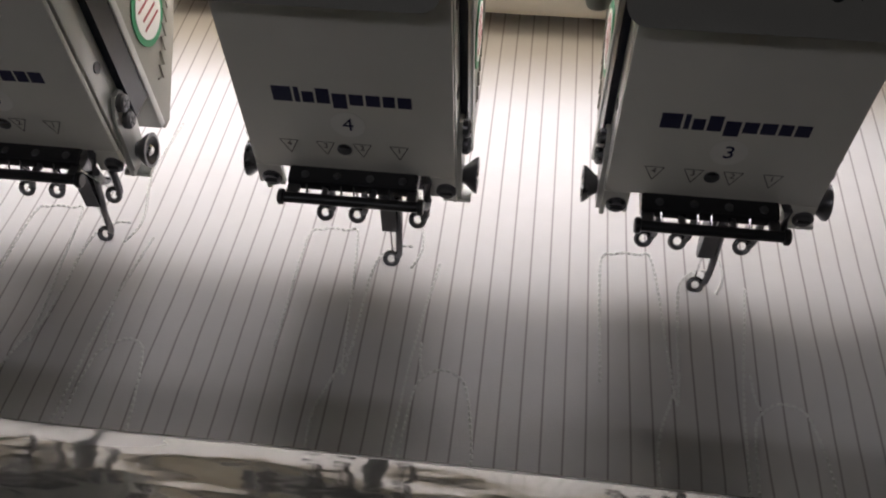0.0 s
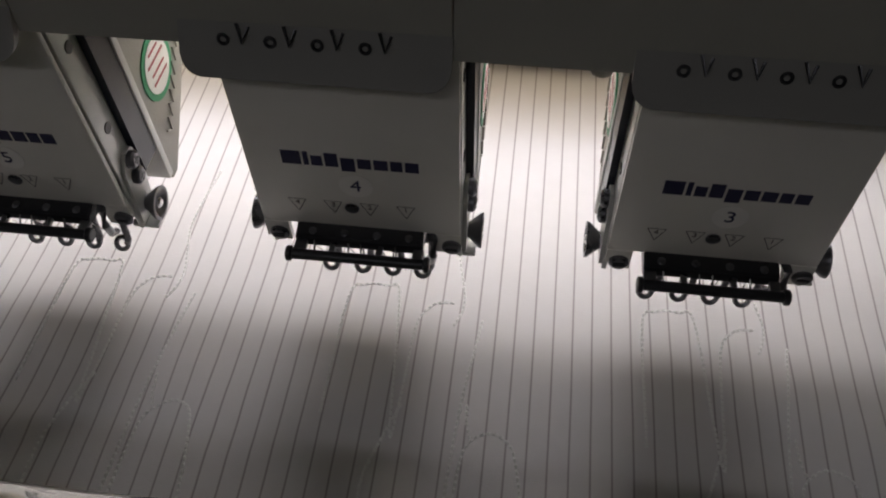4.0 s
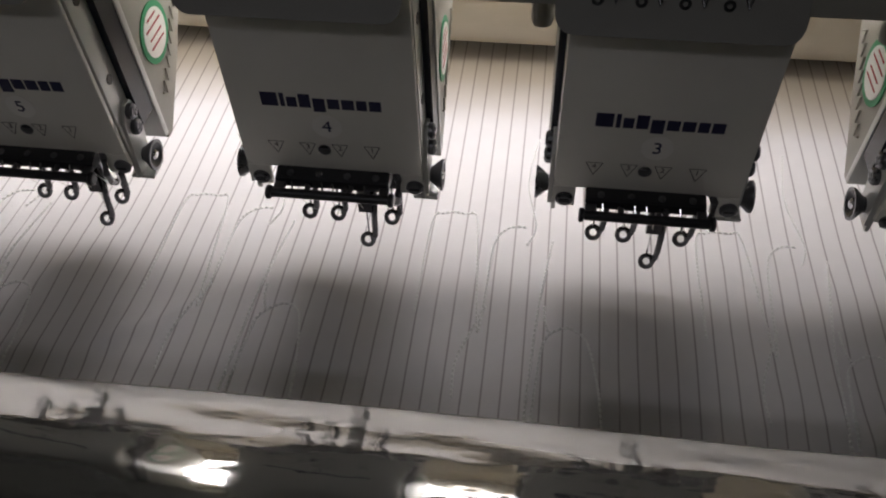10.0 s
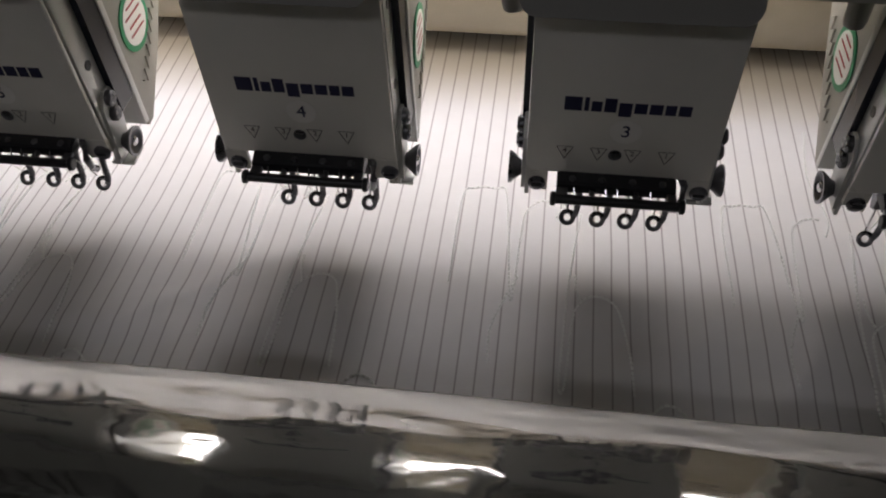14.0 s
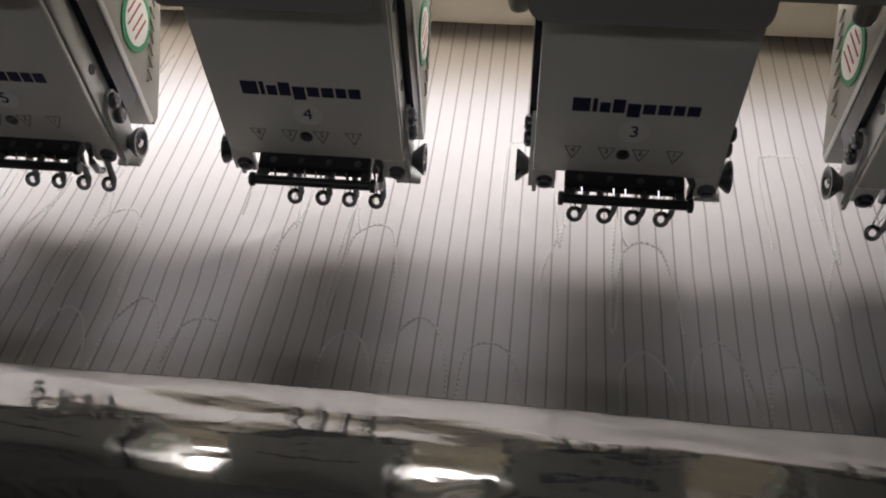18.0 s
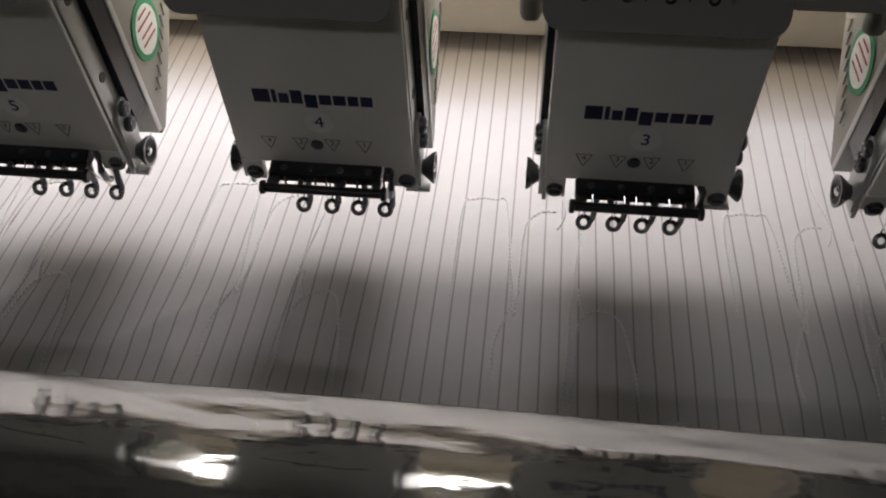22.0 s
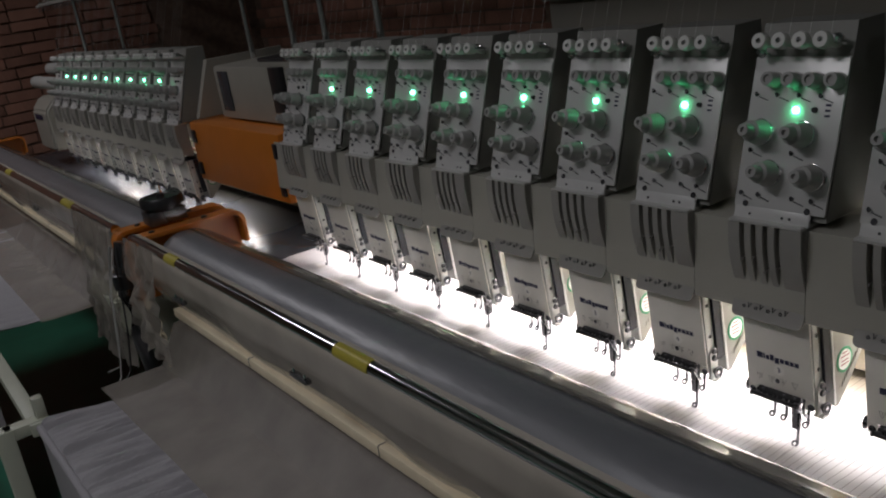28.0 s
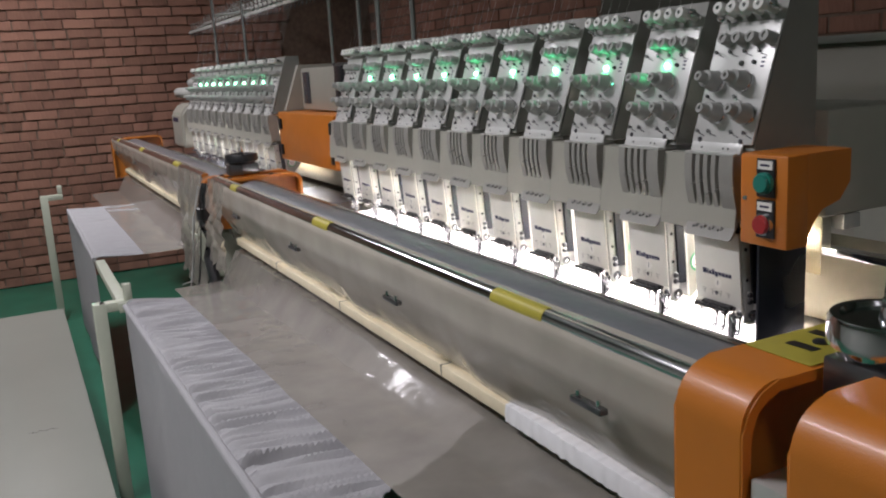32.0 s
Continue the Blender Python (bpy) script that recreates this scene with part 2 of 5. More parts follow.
def band_x(bm, path, thick, x0, x1):
    """A bent plate: a path in the y-z plane with a thickness, drawn out along x."""
    out = []
    P_ = [Vector((0, *p)) for p in path]
    for i, p in enumerate(P_):
        d = (P_[min(i + 1, len(P_) - 1)] - P_[max(i - 1, 0)]).normalized()
        out.append(p + Vector((0, -d.z, d.y)) * thick)
    return prism_x(bm, [(p.y, p.z) for p in P_] + [(p.y, p.z) for p in reversed(out)], x0, x1)


def grid_sheet(bm, f, nu, nv):
    """A sheet of points f(u, v), u and v from 0 to 1."""
    vs = [[bm.verts.new(f(i / nu, j / nv)) for j in range(nv + 1)] for i in range(nu + 1)]
    for i in range(nu):
        for j in range(nv):
            bm.faces.new((vs[i][j], vs[i + 1][j], vs[i + 1][j + 1], vs[i][j + 1]))
    return bm


def mesh_of(name, bm, mat, smooth=True):
    bmesh.ops.recalc_face_normals(bm, faces=bm.faces)
    me = bpy.data.meshes.new(name)
    bm.to_mesh(me)
    bm.free()
    me.materials.append(M[mat] if isinstance(mat, str) else mat)
    if smooth:
        me.shade_smooth()
        me.set_sharp_from_angle(angle=radians(35))
    return me


def part(name, bm, mat, parent=None, label="", at=None):
    """One mesh object, a part of parent."""
    ob = new(name, mesh_of(name, bm, mat))
    if parent:
        ob.parent = parent
    if at is not None:
        ob.matrix_basis = at
    if label:
        ob["label"] = label
    return ob


def empty(name, m, label, category, group="", kind=""):
    ob = new(name)
    ob.empty_display_size = 0.02
    ob.matrix_basis = m
    return tagged(ob, label, category, group, kind)


def B():
    return bmesh.new()


def letters(name, text, size, mat, parent, m, depth=0.0002):
    """Raised lettering in the built-in font."""
    cu = bpy.data.curves.new(name, "FONT")
    cu.body, cu.size, cu.align_x, cu.align_y, cu.extrude = text, size, "CENTER", "CENTER", depth
    tmp = bpy.data.objects.new(name, cu)
    me = bpy.data.meshes.new_from_object(tmp)
    bpy.data.objects.remove(tmp)
    me.materials.append(M[mat])
    ob = new(name, me)
    ob.parent = parent
    ob.matrix_basis = m
    return ob


# ---------------- plan ----------------
P = 0.165          # from head to head
BED = 0.85         # height of the cloth
FACE = -0.07      # the faces lean out towards the operator


def hx(k):
    return -(k - 1) * P


def lean(bm, z0=0.077):
    for v in bm.verts:
        v.co.y += (v.co.z - z0) * FACE
    return bm


def face_m(x, z, out=0.0):
    """A pose on the leaning face, x to the right and y up along it."""
    a = math.degrees(math.atan(-FACE))
    return pose(x, (z - 0.077) * FACE - 0.0016 - out, z, 90 + a, 0, 0)


PANEL_Y0, PANEL_Z0, PANEL_S = -0.012, 0.315, 0.33   # the tension panel leans back


def on_panel(x, z, out=0.0):
    """A place on the tension panel, out metres off it."""
    n = Vector((0, -1, PANEL_S)).normalized()
    return Vector((x, PANEL_Y0 + (z - PANEL_Z0) * PANEL_S, z)) + n * out


PANEL_N = Vector((0, -1, PANEL_S)).normalized()


# ---------------- the sewing heads ----------------
PX0, PX1 = -0.1000, 0.0235
NEEDLES = (-0.066, -0.049, -0.033, -0.017)


def presser_foot(x, parent, drop=False):
    """A bent foot with an eye at its end; its pose is in the head's space."""
    bm = B()
    pts = [(0.0058, 0.005, 0.046), (0.0056, 0.003, 0.030), (0.0052, 0.0005, 0.020), (0.0050, 0.0, 0.011), (0.0046, 0.0, 0.0055), (0.0032, 0.0, 0.0020)]
    tube(bm, pts, 0.0019, 8)
    ring(bm, (0, 0, 0.0012), (0, -0.75, 0.55), 0.0034, 0.0014)
    foot = part("presser_foot", bm, "steel", parent, at=pose(x, 0.011, 0.036))
    bm = B()
    prism_x(bm, [(0.000, 0.024), (0.004, 0.022), (0.010, 0.034), (0.010, 0.062), (0.000, 0.062)], -0.0036, 0.0046)
    part("clamp", bm, "steel", foot)
    bm = B()
    cyl(bm, (0, 0.004, 0.004), (0, 0.004, 0.030), 0.0006, seg=6)
    part("needle", bm, "chrome", foot)
    return foot


def head(lit, name="sewing_head"):
    h = empty(name, pose(0, 0, BED), "cream four-needle sewing head with grey thread cover and tension knobs", "sewing head", "sewing heads of the machine")
    # needle case
    bm = B()
    box(bm, (-0.0915, -0.0015, 0.0830), (0.0042, 0.0015, 0.200), 0.0008)
    box(bm, (-0.0915, -0.0015, 0.0690), (-0.0795, 0.0015, 0.0830), 0.0)
    box(bm, (-0.0090, -0.0015, 0.0690), (0.0042, 0.0015, 0.0830), 0.0)
    bmesh.ops.bevel(bm, geom=[e for e in bm.edges if abs(e.verts[0].co.y - e.verts[1].co.y) > 0.002 and max(v.co.z for v in e.verts) < 0.0695
                              and (e.verts[0].co.x < -0.09 or e.verts[0].co.x > 0.003)], offset=0.004, segments=4, affect="EDGES")
    part("face_plate", lean(bm), "case", h)
    # Dark brown slab, slightly inset, drawn as the line behind the face plate.
    bm = B()
    box(bm, (-0.0895, 0.0015, 0.084), (0.0022, 0.0032, 0.199))
    part("face_gap_line", lean(bm), "faded", h, "dark brown gap line behind the face plate")
    for x in (0.0020, -0.0915):
        bm = B()
        box(bm, (x, 0.0032, 0.060), (x + 0.0025, 0.0200, 0.200), 0.0006)
        s = part("side_plate", lean(bm), "plate", h)
        for z in (0.1265, 0.175):
            # Solid black discs give the shaded look of holes by colour.
            bm = B()
            cyl(bm, (x - 0.0004, 0.0120, z), (x + 0.0029, 0.0120, z), 0.0030, seg=14)
            part("hole_shade_disc", lean(bm), "black", s)
    bm = B()
    box(bm, (-0.0950, 0.0200, 0.088), (0.0082, 0.0355, 0.20))
    part("guide_rail", lean(bm), "navy", h, "black linear guide rail")
    bm = B()
    box(bm, (-0.0958, 0.0355, 0.064), (0.0092, 0.0405, 0.200), 0.001)
    part("rail_edge", lean(bm), "plate", h)
    bm = B()
    prism_x(bm, [(0.0405, 0.0610), (0.0470, 0.0610), (0.0800, 0.0940), (0.124, 0.148), (0.124, 0.215), (0.0315, 0.215)], -0.094, 0.0085)
    arm = part("arm", bm, "arm", h, "beige machine arm with round sticker")
    for sx in (0.0086, -0.0942):
        d = 0.0006 if sx > 0 else -0.0006
        bm = B()
        cyl(bm, (sx, 0.0600, 0.1215), (sx + d, 0.0600, 0.1215), 0.0178, seg=32)
        st = part("round_sticker", bm, "green", arm, "green and white round sticker")
        bm = B()
        cyl(bm, (sx + d * 0.9, 0.0600, 0.1215), (sx + d * 1.5, 0.0600, 0.1215), 0.0142, seg=32)
        part("sticker_centre", bm, "sticker", st)
        bm = B()
        for w, z in ((0.006, 0.1315), (0.010, 0.1265), (0.008, 0.1205), (0.009, 0.1155)):
            box(bm, (sx + d * 1.5, 0.0600 - w, z - 0.0006), (sx + d * 1.8, 0.0600 + w, z + 0.0006))
        part("sticker_writing", bm, "rbutton", st)
        bm = B()
        tube(bm, [(sx + d * 1.2, 0.0500 + q * 0.0026 + (0.0012 if q % 2 else -0.0012), 0.0850 + q * 0.0025 + (-0.0035 if q % 2 else 0.0025)) for q in range(18)], 0.0006, 5)
        part("moulded_mark", bm, "arm", arm)
    # corner screws, cones and clamps
    for x in (-0.085, 0.0):
        bm = B()
        lathe(bm, (x, -0.001, 0.0745), (0, -1, FACE), [(0, 0.0048), (0.0016, 0.0048), (0.0026, 0.0036)], 18)
        sc = part("corner_screw", bm, "steel", h)
        bm = B()
        box(bm, (x - 0.0028, -0.0042, 0.0739), (x + 0.0028, -0.0034, 0.0751))
        part("slot", bm, "black", sc)
    for x, d in ((0.0046, 1), (-0.0916, -1)):
        bm = B()
        lathe(bm, (x, 0.0125, 0.072), (d, 0, 0), [(0, 0.0045), (0.0025, 0.0042), (0.0078, 0.0088), (0.0092, 0.0090), (0.0092, 0.0074), (0.0050, 0.0030)], 24)
        c = part("guide_cone", bm, "steel", h, "dark flared guide cone")
        bm = B()
        lathe(bm, (x + d * 0.004, 0.0125, 0.072), (d, 0, 0), [(0, 0.003), (0.0045, 0.003), (0.0055, 0.0018)], 14)
        part("cone_screw", bm, "chrome", c)
        bm = B()
        prism_x(bm, [(0.003, 0.066), (0.018, 0.066), (0.021, 0.085), (0.020, 0.103), (0.016, 0.108), (0.010, 0.108), (0.004, 0.100)], min(x, x + d * 0.002), max(x, x + d * 0.002))
        br = part("side_bracket", bm, "plate", h)
        for z in (0.0925, 0.1030):
            bm = B()
            lathe(bm, (x + d * 0.002, 0.0120, z), (d, 0, 0), [(0, 0.0046), (0.0025, 0.0046), (0.0036, 0.0034)], 16)
            sc = part("side_screw", bm, "steel", br)
            bm = B()
            e = x + d * 0.0058
            box(bm, (min(e, e - d * 0.0006), 0.0092, z - 0.0006), (max(e, e - d * 0.0006), 0.0148, z + 0.0006))
            box(bm, (min(e, e - d * 0.0006), 0.0114, z - 0.0028), (max(e, e - d * 0.0006), 0.0126, z + 0.0028))
            part("cross_slot", bm, "black", sc)
    for xa, xb in ((-0.0030, 0.0108),):
        bm = B()
        box(bm, (xa, 0.007, 0.0575), (xb, 0.023, 0.0600), 0.0006)
        part("bottom_plate", bm, "plate", h, "bright bottom plate")
    # thread bar, rod and feet
    bm = B()
    prism_x(bm, [(0.004, 0.0842), (-0.0030, 0.0842), (-0.0090, 0.0822), (-0.0098, 0.0810), (-0.0098, 0.0764), (-0.0085, 0.0758), (0.004, 0.0758)], -0.0745, -0.0130)
    bmesh.ops.bevel(bm, geom=list(bm.edges), offset=0.0007, segments=2, affect="EDGES")
    bar = part("thread_bar", bm, "black", h, "glossy black thread bar")
    for i in range(4):
        bm = B()
        lathe(bm, (-0.0665 + i * 0.0155, -0.0060, 0.0828), (0, -0.25, 1), [(0, 0.0020), (0.0006, 0.0020), (0.0010, 0.0012)], 12)
        part("bar_screw", bm, "steel", bar)
    bm = B()
    cyl(bm, (-0.0760, -0.0175, 0.0787), (-0.0105, -0.0175, 0.0787), 0.0026, seg=14)
    rod = part("thread_rod", bm, "black", h, "black thread guide rod")
    for x in (-0.0775, -0.0117):
        bm = B()
        lathe(bm, (x, -0.0175, 0.0787), (1, 0, 0), [(0, 0.0030), (0.0006, 0.0038), (0.0024, 0.0038), (0.0030, 0.0030)], 16)
        part("rod_knob", bm, "black", rod)
    for x, w in ((-0.0715, 0.0030), (-0.0560, 0.0016), (-0.0335, 0.0016), (-0.0150, 0.0024)):
        bm = B()
        box(bm, (x - w, -0.0180, 0.0773), (x + w, -0.0090, 0.0800), 0.0005)
        part("rod_bracket", bm, "steel", rod)
    for x in (-0.0655, -0.0490, -0.0430, -0.0260):
        bm = B()
        tube(bm, [(x, -0.0090, 0.0805), (x + 0.0008, -0.0140, 0.0760), (x + 0.0015, -0.0100, 0.0680)], 0.0005, 5)
        part("thread_wire", bm, "chrome", rod)
    bm = B()
    tube(bm, [(-0.0105, 0.002, 0.083), (-0.0085, -0.004, 0.0810), (-0.0085, -0.006, 0.072), (-0.0100, -0.002, 0.062), (-0.0120, 0.004, 0.056)], 0.0021, 8)
    part("guide_arm", bm, "steel", h)
    feet = [presser_foot(x, h) for x in NEEDLES]
    bm = B()
    for i in range(4):
        x = NEEDLES[i] - 0.0042
        cyl(bm, (x + 0.0035, 0.010, 0.044), (x, -0.006, 0.078), 0.00028, seg=5)
    part("threads", bm, "white", h, "white sewing threads")
    # writing on the face
    mark = empty("maker_mark", face_m(-0.003, 0.1315), "", "")
    mark.parent = h
    x = -0.0715
    for w, hh, lo in ((0.0085, 0.0085, 0), (0.0022, 0.0085, 0), (0.0050, 0.0062, 0), (0.0058, 0.0085, 0), (0.0062, 0.0085, -0.0024), (0.0060, 0.0062, 0), (0.0062, 0.0062, 0), (0.0052, 0.0062, 0), (0.0060, 0.0062, 0)):
        bm = B()
        box(bm, (x, -0.0042 + lo, -0.0001), (x + w, -0.0042 + lo + hh, 0.0002))
        part("mark_block", bm, "ink", mark)
        x += w + 0.0012
    for digit, x in zip("4321", (-0.072, -0.055, -0.038, -0.021)):
        bm = B()
        t = [(-0.0042, 0.0038), (0.0042, 0.0038), (0, -0.0048)]
        for (ax, ay), (bx, by) in zip(t, t[1:] + t[:1]):
            d = Vector((bx - ax, by - ay, 0)).normalized()
            n = Vector((-d.y, d.x, 0)) * 0.0002
            q = [bm.verts.new((px, py, 0.0002)) for px, py in ((ax + n.x, ay + n.y), (ax - n.x, ay - n.y), (bx - n.x, by - n.y), (bx + n.x, by + n.y))]
            bm.faces.new(q)
        tri = part("warning_triangle", bm, "faded", h, at=face_m(x, 0.099, 0.0002))
        letters("digit", digit, 0.0046, "faded", tri, pose(0, 0.0012, 0.0002), 0.00005)
    bm = B()
    lathe(bm, (0, 0, 0), (0, 0, 1), [(0, 0.0034), (0.0006, 0.0034), (0.0010, 0.0024)], 16)
    part("face_screw", bm, "steel", h, at=face_m(-0.0465, 0.0985))
    # slotted thread cover
    slots = (-0.0785, -0.0620, -0.0455, -0.0290)
    X0, X1 = -0.0985, 0.0025

    def prof(z):
        t = (z - 0.194) / 0.123
        lip = max(0.0, min(1.0, (0.222 - z) / 0.0315))
        swell = math.sin(math.pi * max(0.0, min(1.0, (z - 0.233) / 0.118))) ** 0.8
        return -0.0112 - 0.0140 * lip ** 1.3 - 0.0110 * swell

    def column(bm, x0, x1, za, zb, d=0.005, n=10):
        zs = [za + (zb - za) * i / n for i in range(n + 1)]
        prism_x(bm, [(prof(z), z) for z in zs] + [(prof(z) + d, z) for z in reversed(zs)], x0, x1)

    bm = B()
    z0, rad, rows = 0.1905, 0.008, []
    for i in range(17):
        z = z0 + 0.0405 * (i / 16) ** 1.5
        c = rad - math.sqrt(max(0.0, rad * rad - max(0.0, rad - (z - z0)) ** 2))
        rows.append([bm.verts.new((x, prof(z) + d, z)) for x, d in ((X0 + c, 0), (X1 - c, 0), (X1 - c, 0.0035), (X0 + c, 0.0035))])
    for a, b_ in zip(rows, rows[1:]):
        for q in range(4):
            bm.faces.new((a[q], a[(q + 1) % 4], b_[(q + 1) % 4], b_[q]))
    bm.faces.new(rows[0][::-1])
    bm.faces.new(rows[-1])
    cov = part("thread_cover", bm, "cover", h, "grey slotted thread cover")
    bm = B()
    box(bm, (X0, prof(0.317), 0.3172), (X1, 0.02, 0.3212), 0.0008)
    part("cover_top", bm, "plate", cov)
    edges = [X0] + [e for s in slots for e in (s - 0.0038, s + 0.0038)] + [X1]
    for x0, x1 in zip(edges[0::2], edges[1::2]):
        bm = B()
        column(bm, x0, x1, 0.2305, 0.3172, 0.009, 12)
        part("rib", bm, "cover", cov)
    for x0, x1 in ((X0, X0 + 0.0025), (X1 - 0.0025, X1)):
        bm = B()
        zs = [0.194 + 0.123 * i / 10 for i in range(11)]
        prism_x(bm, [(prof(z) + 0.0032, z) for z in zs[2:]] + [(0.020, 0.317), (0.020, 0.212)], x0, x1)
        part("cover_cheek", bm, "cover", cov)
    # Black sheet stands in for the shade inside the cover.
    bm = B()
    box(bm, (X0 + 0.014, 0.012, 0.225), (X1 - 0.004, 0.016, 0.316))
    part("slot_shade_sheet", bm, "black", cov, "black sheet for the shade inside the slots")
    for x, z in ((-0.0905, 0.2225), (-0.0030, 0.2225)):
        bm = B()
        lathe(bm, (x, prof(z) + 0.0005, z), (0, -1, 0.1), [(0, 0.0030), (0.0012, 0.0030), (0.0018, 0.0020)], 14)
        part("cover_screw", bm, "steel", cov)
    for i in range(4):
        x = -0.0815 + i * 0.0175
        bm = B()
        ring(bm, (x, prof(0.2035) - 0.0006, 0.2035), (0, -1, 0.3), 0.0018, 0.0007, 14, 6)
        part("thread_peg", bm, "steel", cov)
        bm = B()
        tube(bm, [(x + 0.0052, prof(0.209) - 0.0004, 0.2088), (x + 0.0074, prof(0.204) - 0.0024, 0.2035), (x + 0.0094, prof(0.209) - 0.0004, 0.2076)], 0.0007, 6)
        part("thread_hook", bm, "steel", cov)
    for i, s in enumerate(slots):
        bm = B()
        dz = (0.0, 0.004, -0.012, -0.006)[i]
        tube(bm, [(s, 0.010, 0.268 + dz), (s + 0.0005, -0.010, 0.276 + dz), (s + 0.001, -0.024, 0.272 + dz)], 0.0011, 6)
        ring(bm, (s + 0.001, -0.0255, 0.2705 + dz), (1, 0, 0), 0.0017, 0.0007, 10, 6)
        part("take_up_lever", bm, "chrome", h)
    # tension panel
    t = B()
    box(t, (PX0, -0.002, 0.334), (PX1, 0.002, 0.510), 0.0015)
    box(t, (PX0 + 0.002, -0.002, 0.319), (PX1 - 0.018, 0.002, 0.336), 0.0015)
    for v in t.verts:
        v.co.y += PANEL_Y0 + 0.002 + (v.co.z - PANEL_Z0) * PANEL_S
    pan = part("tension_panel", t, "panel", h, "satin grey thread tension panel")
    t = B()
    prism_x(t, [(0.000, 0.325), (0.125, 0.325), (0.125, 0.548), (0.070, 0.548)], PX0 + 0.002, PX1 - 0.001)
    part("panel_housing", t, "housing", h, "dark grey housing behind the tension panel")
    for i in range(4):
        x = -0.0785 + i * 0.0266
        t = B()
        lathe(t, on_panel(x, 0.524, -0.006), PANEL_N, [(0, 0.0050), (0.026, 0.0050), (0.026, 0.0090), (0.029, 0.0100), (0.036, 0.0100), (0.039, 0.0090), (0.039, 0.0035), (0.035, 0.0030)], 20)
        tr = part("top_roller", t, "white", pan, "white thread roller")
        t = B()
        lathe(t, on_panel(x, 0.524, 0.030), PANEL_N, [(0, 0.0026), (0.0045, 0.0026), (0.0055, 0.0016)], 12)
        part("roller_pin", t, "chrome", tr)
        t = B()
        x = -0.068 + i * 0.0273
        lathe(t, on_panel(x, 0.483), PANEL_N, [(0, 0.0105), (0.003, 0.0105), (0.003, 0.0092), (0.016, 0.0090), (0.020, 0.0082), (0.020, 0.0050), (0.017, 0.0045)], 20)
        part("pre_tensioner", t, "knob", pan)
    for z, xs in ((0.4665, (-0.089, -0.061, -0.032, -0.004)), (0.4010, (-0.086, -0.030)), (0.3500, (-0.090, -0.066, -0.020, 0.0054))):
        for xx in xs:
            t = B()
            ring(t, on_panel(xx, z, 0.004), (1, 0, 0.2), 0.0024, 0.0009, 10, 6)
            cyl(t, on_panel(xx, z), on_panel(xx, z, 0.003), 0.0016, seg=8)
            ey = part("eyelet", t, "steel", pan)
            t = B()
            box(t, (-0.0012, -0.0006, 0), (0.0125, 0.0006, 0.0003))
            part("thread_groove", t, "black", ey, at=Matrix.Translation(on_panel(xx + 0.003, z - 0.003, 0.0001)) @ pose(0, 0, 0, 90 - math.degrees(math.atan(PANEL_S)), 0, 0) @ pose(0, 0, 0, 0, 0, -18))
    for x, z in ((0.012, 0.528), (-0.082, 0.512)):
        t = B()
        lathe(t, on_panel(x, z, 0), PANEL_N, [(0, 0.003), (0.010, 0.003), (0.012, 0.0060), (0.015, 0.0060), (0.016, 0.0035), (0.020, 0.0050), (0.024, 0.0030)], 14)
        part("top_stud", t, "chrome", pan)
    t = B()
    lathe(t, on_panel(-0.0342, 0.4500), PANEL_N, [(0, 0.0042), (0.003, 0.0040), (0.0052, 0.0022), (0.0056, 0.0008)], 16)
    part("indicator_light", t, "lamp_green" if lit else "lamp_off", pan, "glowing green indicator light" if lit else "unlit indicator light")
    t = B()
    lathe(t, on_panel(-0.010, 0.4510), PANEL_N, [(0, 0.0034), (0.004, 0.0030)], 14)
    part("toggle_switch", t, "black", pan)
    for dz in (0.006, 0.0, -0.006):
        t = B()
        box(t, (-0.0035, -0.0013, 0), (0.0035, 0.0013, 0.0003))
        part("printed_mark", t, "ink", pan, at=Matrix.Translation(on_panel(0.006, 0.4510 + dz, 0.0001)) @ pose(0, 0, 0, 90 - math.degrees(math.atan(PANEL_S)), 0, 0))
    for z, xs in ((0.4220, (-0.0733, -0.0175)), (0.3755, (-0.0537, 0.0035))):
        for x in xs:
            t = B()
            lathe(t, on_panel(x, z), PANEL_N, [(0, 0.0060), (0.0075, 0.0060), (0.0075, 0.0150), (0.0100, 0.0160), (0.0125, 0.0152), (0.0290, 0.0128), (0.0310, 0.0086), (0.0420, 0.0080), (0.0440, 0.0070), (0.0440, 0.0034), (0.040, 0.0030)], 24)
            k = part("tension_knob", t, "knob", pan, "grey ribbed tension knob")
            t = B()
            lathe(t, on_panel(x, z), PANEL_N, [(0, 0.0146), (0.0016, 0.0152), (0.0034, 0.0146)], 24)
            lathe(t, on_panel(x, z, 0.004), PANEL_N, [(0, 0.0146), (0.0012, 0.0150), (0.0026, 0.0142)], 24)
            part("tension_disc", t, "chrome", k)
            t = B()
            pts = []
            for i in range(9):
                a = math.pi * (0.15 + 0.85 * i / 8)
                pts.append(on_panel(x + 0.0158 * math.cos(a) * 0.9, z + 0.0158 * math.sin(a), 0.008))
            tube(t, pts, 0.0009, 6)
            part("check_spring", t, "chrome", k)
    t = B()
    for i in range(4):
        x = -0.0785 + i * 0.0266
        cyl(t, on_panel(x, 0.535, 0.012), (x * 0.9, 0.150, 0.835), 0.00018, seg=5)
    part("supply_threads", t, "white", h, "thin white supply threads")
    for x in (-0.0830, 0.0010):
        t = B()
        ring(t, on_panel(x, 0.338, 0.001), PANEL_N, 0.0030, 0.0010, 14, 6)
        cyl(t, on_panel(x, 0.338, -0.001), on_panel(x, 0.338, 0.0012), 0.0024, seg=12)
        part("panel_screw", t, "steel", pan)
